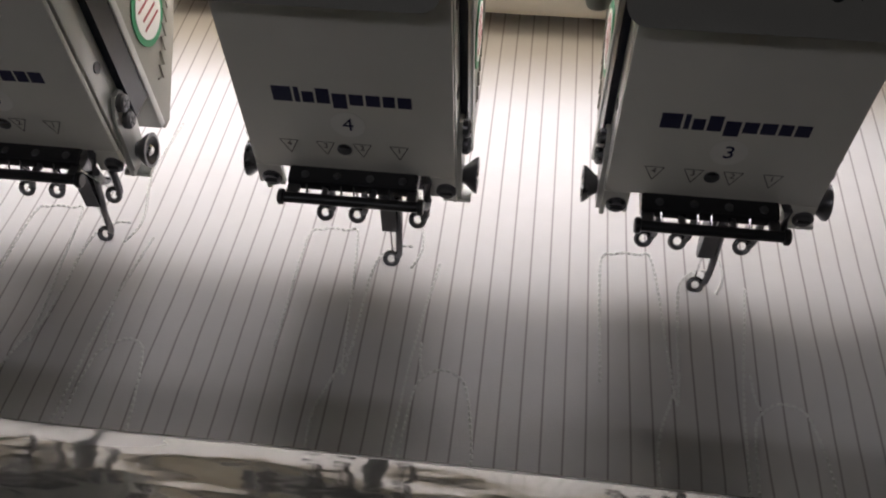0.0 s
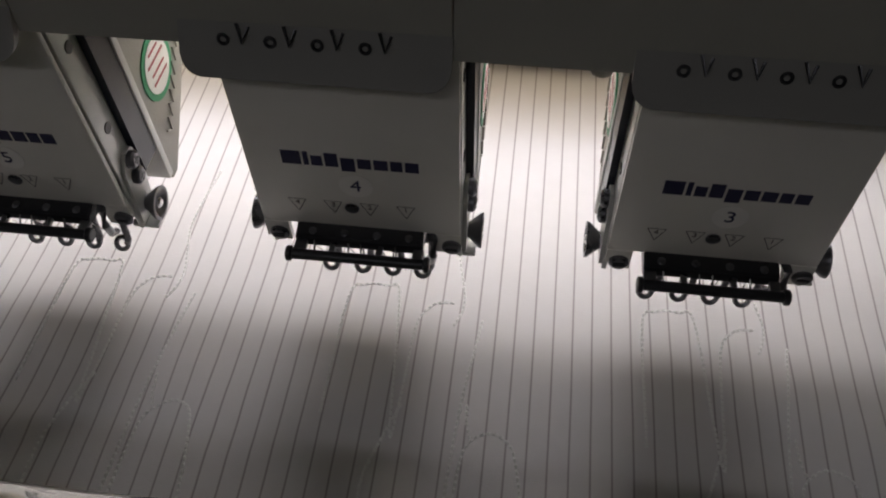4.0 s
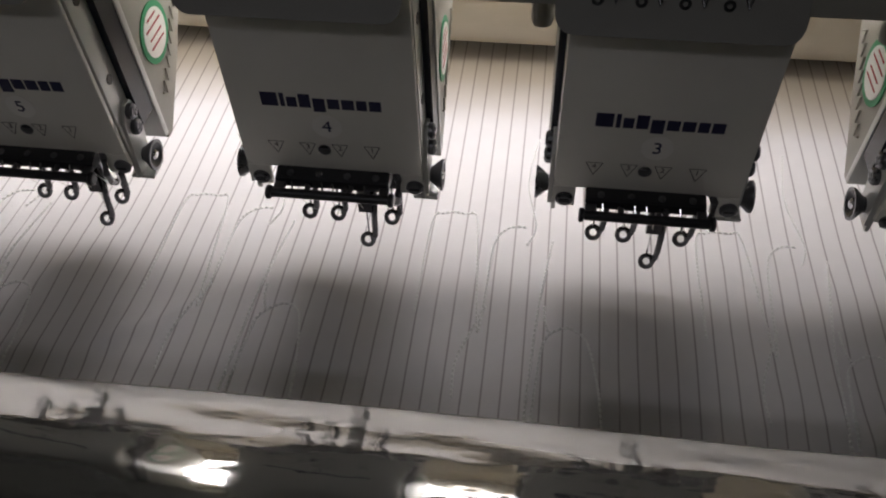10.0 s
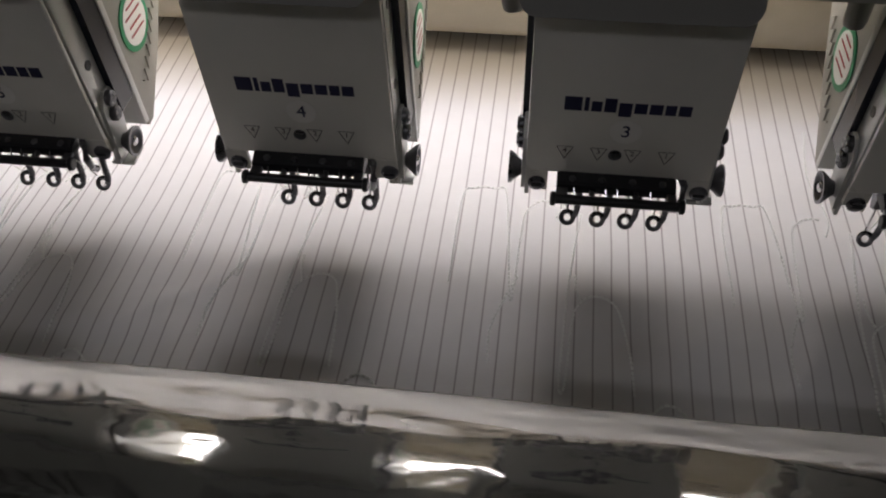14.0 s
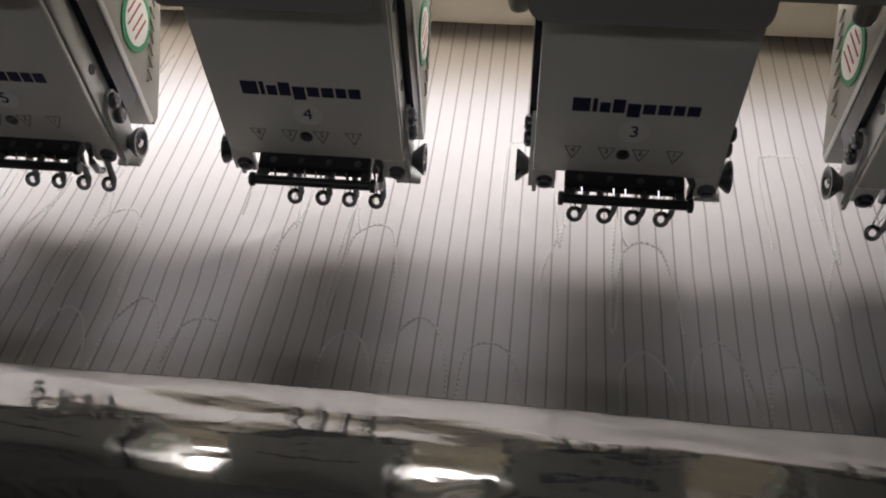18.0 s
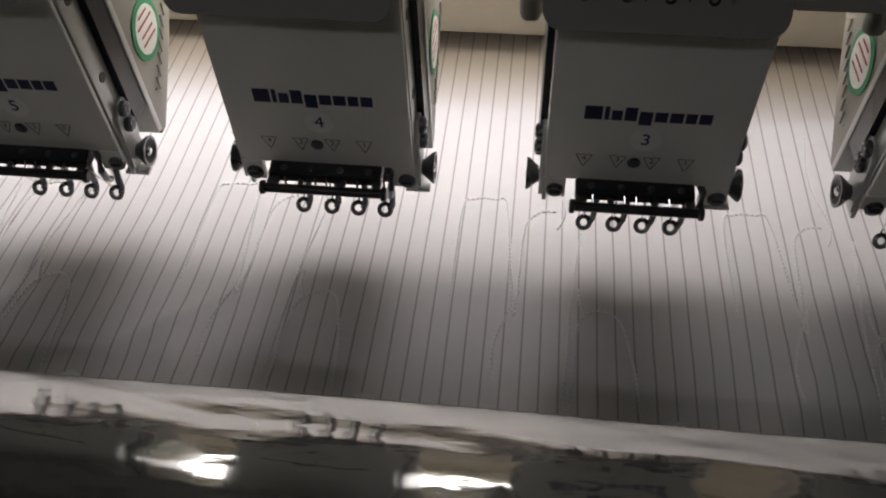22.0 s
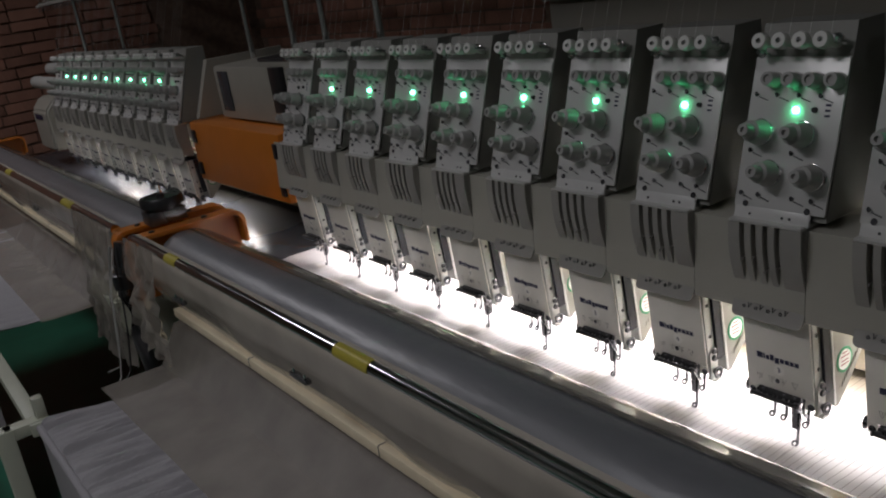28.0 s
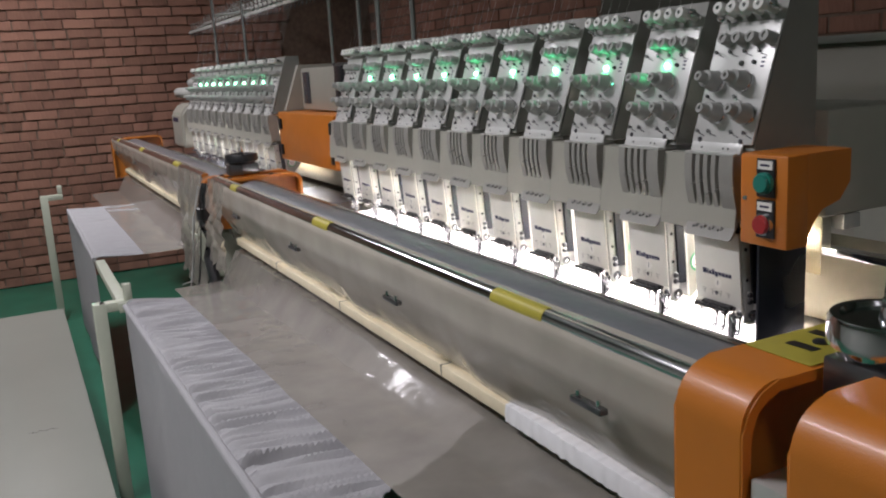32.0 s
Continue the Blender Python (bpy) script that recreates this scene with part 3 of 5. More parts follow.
    for x in (-0.075, -0.030, -0.020):
        # No opening is cut: a black disc paints the hole's shade.
        t = B()
        cyl(t, on_panel(x, 0.3265, -0.001), on_panel(x, 0.3265, 0.0004), 0.0018, seg=12)
        part("panel_hole_disc", t, "black", pan)
    return h


def number_on(h, text):
    """The head's number on a round paper sticker."""
    bm = B()
    cyl(bm, (0, 0, 0), (0, 0, 0.0002), 0.0078, seg=28)
    s = part("number_sticker", bm, "sticker", h, "round paper sticker with the number " + text, at=face_m(-0.0430, 0.1150, 0.0001))
    letters("number", text, 0.0105, "ink", s, pose(0, 0, 0.0004), 0.0001)


heads = []
first = head(True)
dark = head(False)
for k in range(1, 12):
    src = dark if k in (1, 11) else first
    m = pose(hx(k), 0, BED)
    if src in heads:
        h = copy_thing(src, m)
    else:
        h = src
        h.matrix_basis = m
    heads.append(h)
SEC2 = -2.694     # the far section's first head
for k in range(11):
    src = dark if k in (0, 10) else first
    copy_thing(src, pose(SEC2 + P - k * P, 0, BED))
for k, h in enumerate(heads):
    number_on(h, str(k + 1))
beating = [o for h in heads for o in h.children if o.name.startswith("presser_foot") and abs(o.location.x - NEEDLES[2]) < 1e-4]


# ---------------- beam, bed and work light ----------------
def milky():
    m = principled("milky_plastic", (0.60, 0.57, 0.48), 0.4, var=0.05, scale=30, bump=0)
    N, L = m.node_tree.nodes, m.node_tree.links
    tl = N.new("ShaderNodeBsdfTransparent")
    tl.inputs[0].default_value = (0.86, 0.80, 0.68, 1)
    mx = N.new("ShaderNodeMixShader")
    mx.inputs[0].default_value = 0.82
    L.new(N["Principled BSDF"].outputs[0], mx.inputs[1])
    L.new(tl.outputs[0], mx.inputs[2])
    L.new(mx.outputs[0], N["Material Output"].inputs["Surface"])
    return m


M["shade"] = milky()
def section(x0, x1, label):
    """The beam of one section with its front sheets, light tube and bed."""
    b = empty("machine_beam", pose(0, 0, 0), label, "machine frame")
    bm = B()
    box(bm, (x0, 0.136, 1.06), (x1, 0.34, 1.225), 0.006)
    part("beam", bm, "beam", b, "khaki painted steel beam")
    n = 11
    for k in range(n):
        bm = B()
        xr = x1 - 0.035 - (k * P)
        prism_x(bm, [(-0.0165, 1.049), (-0.0140, 1.049), (-0.0040, 1.161), (0.060, 1.166), (0.060, 1.170), (-0.0065, 1.165)], xr - P + 0.0008, xr)
        part("front_sheet", bm, "beam", b, "khaki front sheet between heads")
    bm = B()
    box(bm, (x0 + 0.02, 0.153, 1.000), (x1 - 0.02, 0.175, 1.062), 0.003)
    part("light_housing", bm, "beam", b)
    bm = B()
    cyl(bm, (x0 + 0.03, 0.1465, 1.0235), (x1 - 0.03, 0.1465, 1.0235), 0.004, seg=10)
    part("light_tube", bm, "tube_glow", b, "glowing white work-light tube")
    # Unseen sheet, added so that the work light dims towards the back.
    bm = B()
    box(bm, (x0 + 0.02, 0.1505, 0.964), (x1 - 0.02, 0.153, 1.062))
    part("added_light_cutoff", bm, "shade", b, "unseen milky sheet added to dim the work light behind")
    for k in range(1, n):
        bm = B()
        xk = x1 - 0.037 - 0.1037 - (k - 1) * P
        lathe(bm, (xk, 0.040, 1.002), (0, 0, 1), [(0, 0.0022), (0.002, 0.0050), (0.005, 0.0058), (0.040, 0.0058)], 18)
        part("support_stud", bm, "arm", b, "grey-beige round stud under the beam")
    bm = B()
    box(bm, (x0, 0.178, 1.036), (x1, 0.215, 1.060), 0.002)
    part("lower_rail", bm, "plate", b)
    return b


section(-1.775, 0.037, "khaki steel beam of the near machine section with work light")
section(SEC2 + P - 10 * P - 0.125, SEC2 + P + 0.037, "khaki steel beam of the far machine section with work light")
strip_light("work_light_near", -1.76, -0.33, 0.1340, 1.0180, 1.54, -27)
strip_light("work_light_near_end", -0.33, -0.08, 0.1340, 1.0180, 0.105, -27)
strip_light("work_light_far", SEC2 - 9 * P - 0.1, SEC2 + P, 0.1390, 1.0180, 2.2, -27)

bm = B()
box(bm, (-5.2, -0.16, 0.80), (0.30, 0.62, 0.838), 0.004)
tagged(part("machine_table", bm, "bed", None), "dark steel machine table under the cloth", "table")

for k, s in enumerate(((0.66, -1.95), (-2.15, -4.9))):
    bm = B()
    lathe(bm, (s[1], 0.268, 0.927), (1, 0, 0), [(0, 0.075), (s[0] - s[1], 0.075)], 40)
    roll = empty("cloth_roll", pose(0, 0, 0), "cream cloth wound on a roll behind the heads", "cloth roll", "cloth rolls")
    part("wound_cloth", bm, "cream", roll)
    bm = B()
    cyl(bm, (s[1] - 0.02, 0.268, 0.927), (s[0] + 0.02, 0.268, 0.927), 0.02, seg=20)
    part("core_tube", bm, "steel", roll)


# ---------------- striped cloth ----------------
def cloth_material():
    m = principled("white_pinstripe_cloth", (0.76, 0.742, 0.742), 0.75, var=0.03, scale=90, bump=0.25, bscale=1600)
    nt = m.node_tree
    N, L = nt.nodes, nt.links
    b = N["Principled BSDF"]
    base = b.inputs["Base Color"].links[0].from_socket
    tc = N.new("ShaderNodeTexCoord")
    sx = N.new("ShaderNodeSeparateXYZ")
    L.new(tc.outputs["Object"], sx.inputs[0])
    mo = N.new("ShaderNodeMath")
    mo.operation = "PINGPONG"
    mo.inputs[1].default_value = 0.00525
    sh = N.new("ShaderNodeMath")
    sh.inputs[1].default_value = -0.0015
    L.new(sx.outputs["X"], sh.inputs[0])
    L.new(sh.outputs[0], mo.inputs[0])
    lt = N.new("ShaderNodeMapRange")
    lt.inputs["From Min"].default_value, lt.inputs["From Max"].default_value = 0.00035, 0.00065
    lt.inputs["To Min"].default_value, lt.inputs["To Max"].default_value = 1.0, 0.0
    L.new(mo.outputs[0], lt.inputs["Value"])
    mx = N.new("ShaderNodeMix")
    mx.data_type = "RGBA"
    mx.inputs["B"].default_value = (0.44, 0.405, 0.41, 1)
    L.new(lt.outputs["Result"], mx.inputs["Factor"])
    L.new(base, mx.inputs["A"])
    L.new(mx.outputs["Result"], b.inputs["Base Color"])
    return m


M["cloth"] = cloth_material()
CX0, CX1 = -1.80, 0.10


def cloth_height(x, y):
    """Gentle swells of the loose cloth, stronger towards the front roller."""
    f = max(0.0, min(1.0, (0.03 - y) / 0.12))
    a = noise.noise((x * 7, y * 9, 0.3)) + 0.5
    b = abs(noise.noise((x * 9 + y * 6, y * 5 - x * 3, 5.1)))
    c = abs(noise.noise((x * 16 - y * 13, y * 7 + x * 3, 8.4)))
    return 0.0042 * f * a + 0.0100 * f * (0.35 - min(b, 0.35)) + 0.0075 * f * (0.30 - min(c, 0.30)) + 0.034 * f * max(0.0, 0.10 - abs(noise.noise((x * 13 + y * 9, y * 11 - x * 5, 3.7)))) * max(0.0, noise.noise((x * 5, y * 4, 1.9)) + 0.25) + 0.0006 * noise.noise((x * 30, y * 12, 2.2))


cloth = empty("striped_cloth", pose(0, 0, 0), "white cloth with grey pinstripes and rows of stitched arches", "cloth")
bm = B()
grid_sheet(bm, lambda u, v: Vector((CX0 + (CX1 - CX0) * u, -0.275 + 0.60 * v, BED - 0.001 + cloth_height(CX0 + (CX1 - CX0) * u, -0.275 + 0.60 * v))), 560, 180)
part("cloth_sheet", bm, "cloth", cloth)


def rounded(pts, n=5):
    """The same path drawn as a smooth curve through its points."""
    P_ = [Vector((x, y, 0)) for x, y in pts]
    out = []
    for i in range(len(P_) - 1):
        a, b, c, d = P_[max(i - 1, 0)], P_[i], P_[i + 1], P_[min(i + 2, len(P_) - 1)]
        for j in range(n):
            t = j / n
            p = 0.5 * ((2 * b) + (c - a) * t + (2 * a - 5 * b + 4 * c - d) * t * t + (3 * b - a - 3 * c + d) * t ** 3)
            out.append((p.x, p.y))
    return out + [pts[-1]]


def stitches(pts, bm, step=0.0034):
    """A dashed line of raised thread along a path on the cloth."""
    run = [0.0]
    for (ax, ay), (bx, by) in zip(pts, pts[1:]):
        run.append(run[-1] + math.hypot(bx - ax, by - ay))

    def at(d):
        i = max(k for k in range(len(run)) if run[k] <= d or k == 0)
        i = min(i, len(run) - 2)
        t = (d - run[i]) / max(1e-9, run[i + 1] - run[i])
        return (pts[i][0] + (pts[i + 1][0] - pts[i][0]) * t, pts[i][1] + (pts[i + 1][1] - pts[i][1]) * t)

    if run:
        for i in range(int(run[-1] / step)):
            p, q = at(i * step), at((i + 0.66) * step)
            tube(bm, [(p[0], p[1], BED + cloth_height(*p) - 0.0012), ((p[0] + q[0]) / 2, (p[1] + q[1]) / 2, BED + cloth_height(*p) - 0.0004), (q[0], q[1], BED + cloth_height(*q) - 0.0012)], 0.00084, 5)
    return bm


# one motif for each head, in metres from the head's place
MOTIF = (
    [(-0.019, -0.060), (-0.019, 0.017), (-0.012, 0.025), (-0.006, 0.027), (0.002, 0.026), (0.009, 0.023), (0.015, -0.038), (0.018, -0.069), (0.020, -0.049), (0.022, 0.0), (0.028, 0.014), (0.035, 0.018), (0.043, 0.018)],
    [(0.058, 0.008), (0.052, -0.045), (0.049, -0.095), (0.048, -0.127), (0.051, -0.126), (0.054, -0.085), (0.057, -0.070), (0.067, -0.062), (0.076, -0.064), (0.081, -0.072), (0.086, -0.099), (0.088, -0.130)],
    [(-0.112, -0.190), (-0.112, -0.160), (-0.102, -0.144), (-0.092, -0.148), (-0.084, -0.165), (-0.080, -0.190), (-0.076, -0.190), (-0.074, -0.153), (-0.062, -0.132), (-0.050, -0.137), (-0.042, -0.160), (-0.039, -0.190), (-0.035, -0.190), (-0.032, -0.152), (-0.020, -0.143), (-0.008, -0.148), (-0.002, -0.165), (-0.001, -0.190)],
    [(-0.144, -0.050), (-0.151, -0.070), (-0.157, -0.092), (-0.156, -0.118)],
    [(-0.110, -0.047), (-0.109, -0.058), (-0.106, -0.068)],
    [(-0.120, 0.105), (-0.125, 0.060), (-0.118, 0.020), (-0.124, 0.0)],
)
allst = B()
for k in range(0, 13):
    for path in MOTIF:
        pts = [(hx(k) + x, y) for x, y in path]
        if all(CX0 + 0.02 < x < CX1 - 0.02 for x, y in pts):
            stitches(rounded(pts), allst)
tagged(part("stitching", allst, "thread", cloth, "dashed white quilting stitches"), kind="stuff")


# ---------------- front rollers, rods, film and brackets ----------------
def wavy_film(x0, x1, seed, zf, va, vb):
    """Clear film that hangs from the rod and lies on the cloth below."""
    def profile(low):
        return [(-0.372, 1.0165), (-0.390, 1.014), (-0.400, 0.992), (-0.397, 0.94), (-0.372, 0.88), (-0.338, 0.825), (-0.305, 0.792), (-0.300, 0.770),
                (-0.345, 0.766), (-0.400, low), (-0.480, low), (-0.556, low)]

    def f(u, v):
        v = va + (vb - va) * v
        prof = profile(zf[0] + (zf[1] - zf[0]) * u + 0.012)
        s = v * (len(prof) - 1)
        i = min(int(s), len(prof) - 2)
        t = s - i
        y = prof[i][0] * (1 - t) + prof[i + 1][0] * t
        z = prof[i][1] * (1 - t) + prof[i + 1][1] * t
        x = x0 + (x1 - x0) * u
        w = 0.010 * min(1, v * 2.0) * (0.35 if 0.5 < v < 0.75 else min(1, (1 - v) * 4 + 0.25))
        d = w * (noise.noise((x * 3.5, v * 2.5, seed)) + 0.5 * noise.noise((x * 11 + v * 4, v * 5, seed + 4)))
        return Vector((x, y - abs(d) * 0.6 + d * 0.4, z + d * 0.7))
    return grid_sheet(B(), f, 120, max(8, int(55 * (vb - va))))


def film_material(name, through_, body, haze):
    m = bpy.data.materials.new(name)
    m.use_nodes = True
    nt = m.node_tree
    N, L = nt.nodes, nt.links
    out = N["Material Output"]
    N.remove(N["Principled BSDF"])
    tr = N.new("ShaderNodeBsdfTransparent")
    tr.inputs[0].default_value = (*through_, 1)
    gl = N.new("ShaderNodeBsdfGlossy")
    gl.inputs["Color"].default_value = (0.9, 0.9, 0.9, 1)
    gl.inputs["Roughness"].default_value = 0.15
    df = N.new("ShaderNodeBsdfDiffuse")
    df.inputs["Color"].default_value = (*body, 1)
    fr = N.new("ShaderNodeFresnel")
    fr.inputs["IOR"].default_value = 1.28
    tc = N.new("ShaderNodeTexCoord")
    nz = N.new("ShaderNodeTexNoise")
    nz.inputs["Scale"].default_value, nz.inputs["Detail"].default_value = 9, 6
    L.new(tc.outputs["Object"], nz.inputs["Vector"])
    bp = N.new("ShaderNodeBump")
    bp.inputs["Strength"].default_value, bp.inputs["Distance"].default_value = 0.55, 0.012
    L.new(nz.outputs["Fac"], bp.inputs["Height"])
    L.new(bp.outputs["Normal"], gl.inputs["Normal"])
    hz = N.new("ShaderNodeMapRange")
    hz.inputs["To Min"].default_value, hz.inputs["To Max"].default_value = haze
    L.new(nz.outputs["Fac"], hz.inputs["Value"])
    m1, m2 = N.new("ShaderNodeMixShader"), N.new("ShaderNodeMixShader")
    L.new(hz.outputs["Result"], m1.inputs[0])
    L.new(tr.outputs[0], m1.inputs[1])
    L.new(df.outputs[0], m1.inputs[2])
    L.new(fr.outputs[0], m2.inputs[0])
    L.new(m1.outputs[0], m2.inputs[1])
    L.new(gl.outputs[0], m2.inputs[2])
    L.new(m2.outputs[0], out.inputs["Surface"])
    return m


def apron_material():
    """Several layers of clear film over grey: a mirror at low angles with a smoky body."""
    m = bpy.data.materials.new("layered_clear_film")
    m.use_nodes = True
    N, L = m.node_tree.nodes, m.node_tree.links
    b = N["Principled BSDF"]
    b.inputs["Base Color"].default_value = (0.09, 0.088, 0.08, 1)
    b.inputs["Roughness"].default_value = 0.5
    gl = N.new("ShaderNodeBsdfGlossy")
    gl.inputs["Color"].default_value = (0.93, 0.92, 0.88, 1)
    gl.inputs["Roughness"].default_value = 0.075
    fr = N.new("ShaderNodeFresnel")
    fr.inputs["IOR"].default_value = 4.0
    tc = N.new("ShaderNodeTexCoord")
    mp = N.new("ShaderNodeMapping")
    mp.inputs["Scale"].default_value = (14, 30, 30)
    L.new(tc.outputs["Object"], mp.inputs["Vector"])
    nz = N.new("ShaderNodeTexNoise")
    nz.inputs["Scale"].default_value, nz.inputs["Detail"].default_value = 1.0, 3
    L.new(mp.outputs["Vector"], nz.inputs["Vector"])
    bp = N.new("ShaderNodeBump")
    bp.inputs["Strength"].default_value, bp.inputs["Distance"].default_value = 0.22, 0.006
    L.new(nz.outputs["Fac"], bp.inputs["Height"])
    L.new(bp.outputs["Normal"], gl.inputs["Normal"])
    mx = N.new("ShaderNodeMixShader")
    L.new(fr.outputs[0], mx.inputs[0])
    L.new(b.outputs[0], mx.inputs[1])
    L.new(gl.outputs[0], mx.inputs[2])
    L.new(mx.outputs[0], N["Material Output"].inputs["Surface"])
    return m


# Same film twice: the hanging part is coloured paler for missing light.
M["film"] = film_material("brightened_hanging_film", (0.55, 0.53, 0.485), (0.66, 0.60, 0.51), (0.46, 0.80))
M["film_low"] = film_material("clear_plastic_film", (0.52, 0.50, 0.465), (0.54, 0.50, 0.44), (0.22, 0.52))
M["apron"] = apron_material()
# White base colour stands in for the lamp glare on the foil.
M["foil"] = principled("foil_painted_glare", (0.95, 0.95, 0.97), 0.22, metal=0.0, coat=1.0, var=0.05, scale=40, bump=0.4, bscale=45)


def apron(x0, x1, seed):
    """Film drawn tight from the top of the roll towards the table edge, then down to the bed."""
    prof = [Vector((0, -0.247, 0.9885))]
    steps = 40
    for i in range(steps):
        q = i / steps
        n = 90 - 16 * q / 0.12 if q < 0.12 else (74 - 22 * (q - 0.12) / 0.46 if q < 0.58 else 52 - 4.5 * (q - 0.58) / 0.42)
        prof.append(prof[-1] + Vector((0, math.sin(radians(n)), -math.cos(radians(n)))) * (0.123 / steps))
    low = prof[-1]
    prof += [Vector((0, low.y + 0.001, low.z - 0.003)), Vector((0, low.y - 0.001, 0.8555))]
    m = len(prof) - 1

    def f(u, v):
        i = min(int(v * m + 1e-6), m)
        x = x0 + (x1 - x0) * u
        p = prof[i]
        a = 0.0011 * min(1.0, i / 8)
        d = a * (noise.noise((x * 6, i * 0.06, seed)) + 0.45 * noise.noise((x * 17 + i * 0.1, i * 0.13, seed + 3)))
        return Vector((x, p.y + 0.5 * d, p.z + d))
    return grid_sheet(B(), f, 420, m)


def film_unit(x0, x1, seed, zf, cut=0.0):
    bm = B()
    poly = []
    for i in range(72):
        a = 5.0 * i
        poly.append((-0.262 + 0.0835 * math.cos(radians(a)), 0.905 + 0.0835 * math.sin(radians(a))))
    prism_x(bm, poly, x0, x1)
    ro = empty("front_roller", pose(0, 0, 0), "grey roll wrapped in tight glossy clear film along the table front", "roller", "front rollers")
    part("wrapped_roll", bm, "roller", ro)
    part("film_apron", apron(x0, x1, seed), "apron", ro, "tight mirror-bright clear film drawn from the roll down to the table")
    bm = B()
    cyl(bm, (x0 - 0.03, -0.262, 0.905), (x1 + 0.03, -0.262, 0.905), 0.022, seg=24)
    part("roller_shaft", bm, "steel", ro)
    rod = empty("chrome_rod", pose(0, 0, 0), "polished chrome rod with yellow tape bands", "rod", "chrome rods")
    bm = B()
    cyl(bm, (x0 - 0.01, -0.384, 1.003), (x1 + 0.01, -0.384, 1.003), 0.0125, seg=28)
    part("shaft", bm, "chrome", rod)
    for f, w in ((0.115, 0.07), (0.455, 0.10), (0.80, 0.13)):
        bm = B()
        xa = x0 + (x1 - x0) * f
        cyl(bm, (xa, -0.384, 1.003), (xa + w, -0.384, 1.003), 0.0134, seg=28)
        part("tape_band", bm, "tape", rod, "yellow tape band")
    fm = empty("clear_film", pose(0, 0, 0), "clear crinkled plastic film hanging from the rod over the cloth", "plastic film", "film sheets")
    for nm, va, vb, mt in (("hanging_sheet", 0.0, 7 / 11, "film"), ("lying_sheet", 7 / 11, 1.0, "film_low")):
        sheet = part(nm, wavy_film(x0 + 0.01, x1 - 0.01 - (cut if va else 0.0), seed, zf, va, vb), mt, fm)
        sheet.visible_shadow = False
    st = empty("wooden_strip", pose(0, 0, 0), "long pale wooden strip lying on the film", "wooden strip", "wooden strips")
    bm = B()
    box(bm, (x0 + 0.03, -0.343, 0.788), (x1 - 0.20, -0.315, 0.810), 0.002)
    part("strip", bm, "wood", st)
    for i in range(4):
        bm = B()
        xa = x0 + 0.5 + 0.52 * i
        if xa < x1 - 0.2:
            box(bm, (xa, -0.3436, 0.787), (xa + 0.002, -0.314, 0.8107))
            part("joint", bm, "black", st)
    # Foil over the strip's end; its glare is put into the white colour.
    bm = B()
    xa = x1 - 0.52
    ring = [(-0.3455, 0.785), (-0.3465, 0.800), (-0.3440, 0.8125), (-0.328, 0.8145), (-0.313, 0.8125), (-0.3105, 0.800), (-0.311, 0.785)]
    grid_sheet(bm, lambda u, v: Vector((xa + (x1 - 0.02 - xa) * u, ring[min(int(v * 6 + 0.01), 6)][0], ring[min(int(v * 6 + 0.01), 6)][1])) + Vector((0, 0.0022 * noise.noise((u * 38, v * 5, seed)), 0.0026 * noise.noise((u * 45, v * 6, seed + 5)))), 110, 6)
    part("foil_wrap", bm, "foil", st, "crumpled foil wrapped round the end, its glare painted white")
    for i in range(4):
        xa = x0 + 0.35 + i * (x1 - x0 - 0.45) / 3.2
        c = empty("rod_clip", pose(xa, -0.408, 0.930), "small steel clip under the film", "clip", "rod clips")
        bm = B()
        box(bm, (-0.03, -0.006, -0.004), (0.03, 0.006, 0.004), 0.0015)
        part("clip_bar", bm, "steel", c)
        for s in (-0.02, 0.02):
            bm = B()
            cyl(bm, (s, 0, 0.003), (s, 0.0, 0.012), 0.003, seg=10)
            part("clip_screw", bm, "chrome", c)


def film_end(x0, x1, seed, drop):
    """Loose end of the film, bunched in ruffles beside the bracket."""
    def f(u, v):
        x = x0 + (x1 - x0) * u
        a = 0.004 + 0.020 * min(1.0, 2.2 * v)
        d = a * (noise.noise((x * 26 + v * 3, v * 3.0, seed)) + 0.6 * noise.noise((x * 60 - v * 5, v * 8, seed + 2)))
        low = drop + 0.05 * noise.noise((x * 14, seed, 1))
        return Vector((x + 0.03 * v * noise.noise((v * 4, x * 9, seed)), -0.403 - 0.045 * v * (1 - 0.5 * v) + d, 1.012 - low * v + 0.4 * d * v))
    return grid_sheet(B(), f, 70, 40)


for xa, xb, sd, dp in ((-1.925, -1.70, 2.0, 0.27), (-2.46, -2.08, 7.0, 0.40)):
    fe = empty("loose_film_end", pose(0, 0, 0), "bunched ruffled end of clear brownish film beside the bracket", "plastic film", "loose film ends")
    part("ruffle", film_end(xa, xb, sd, dp), "film_low", fe).visible_shadow = False
film_unit(-1.90, 0.385, 3.0, (0.655, 0.76))
film_unit(-4.85, -2.07, 9.0, (0.66, 0.66), 0.48)


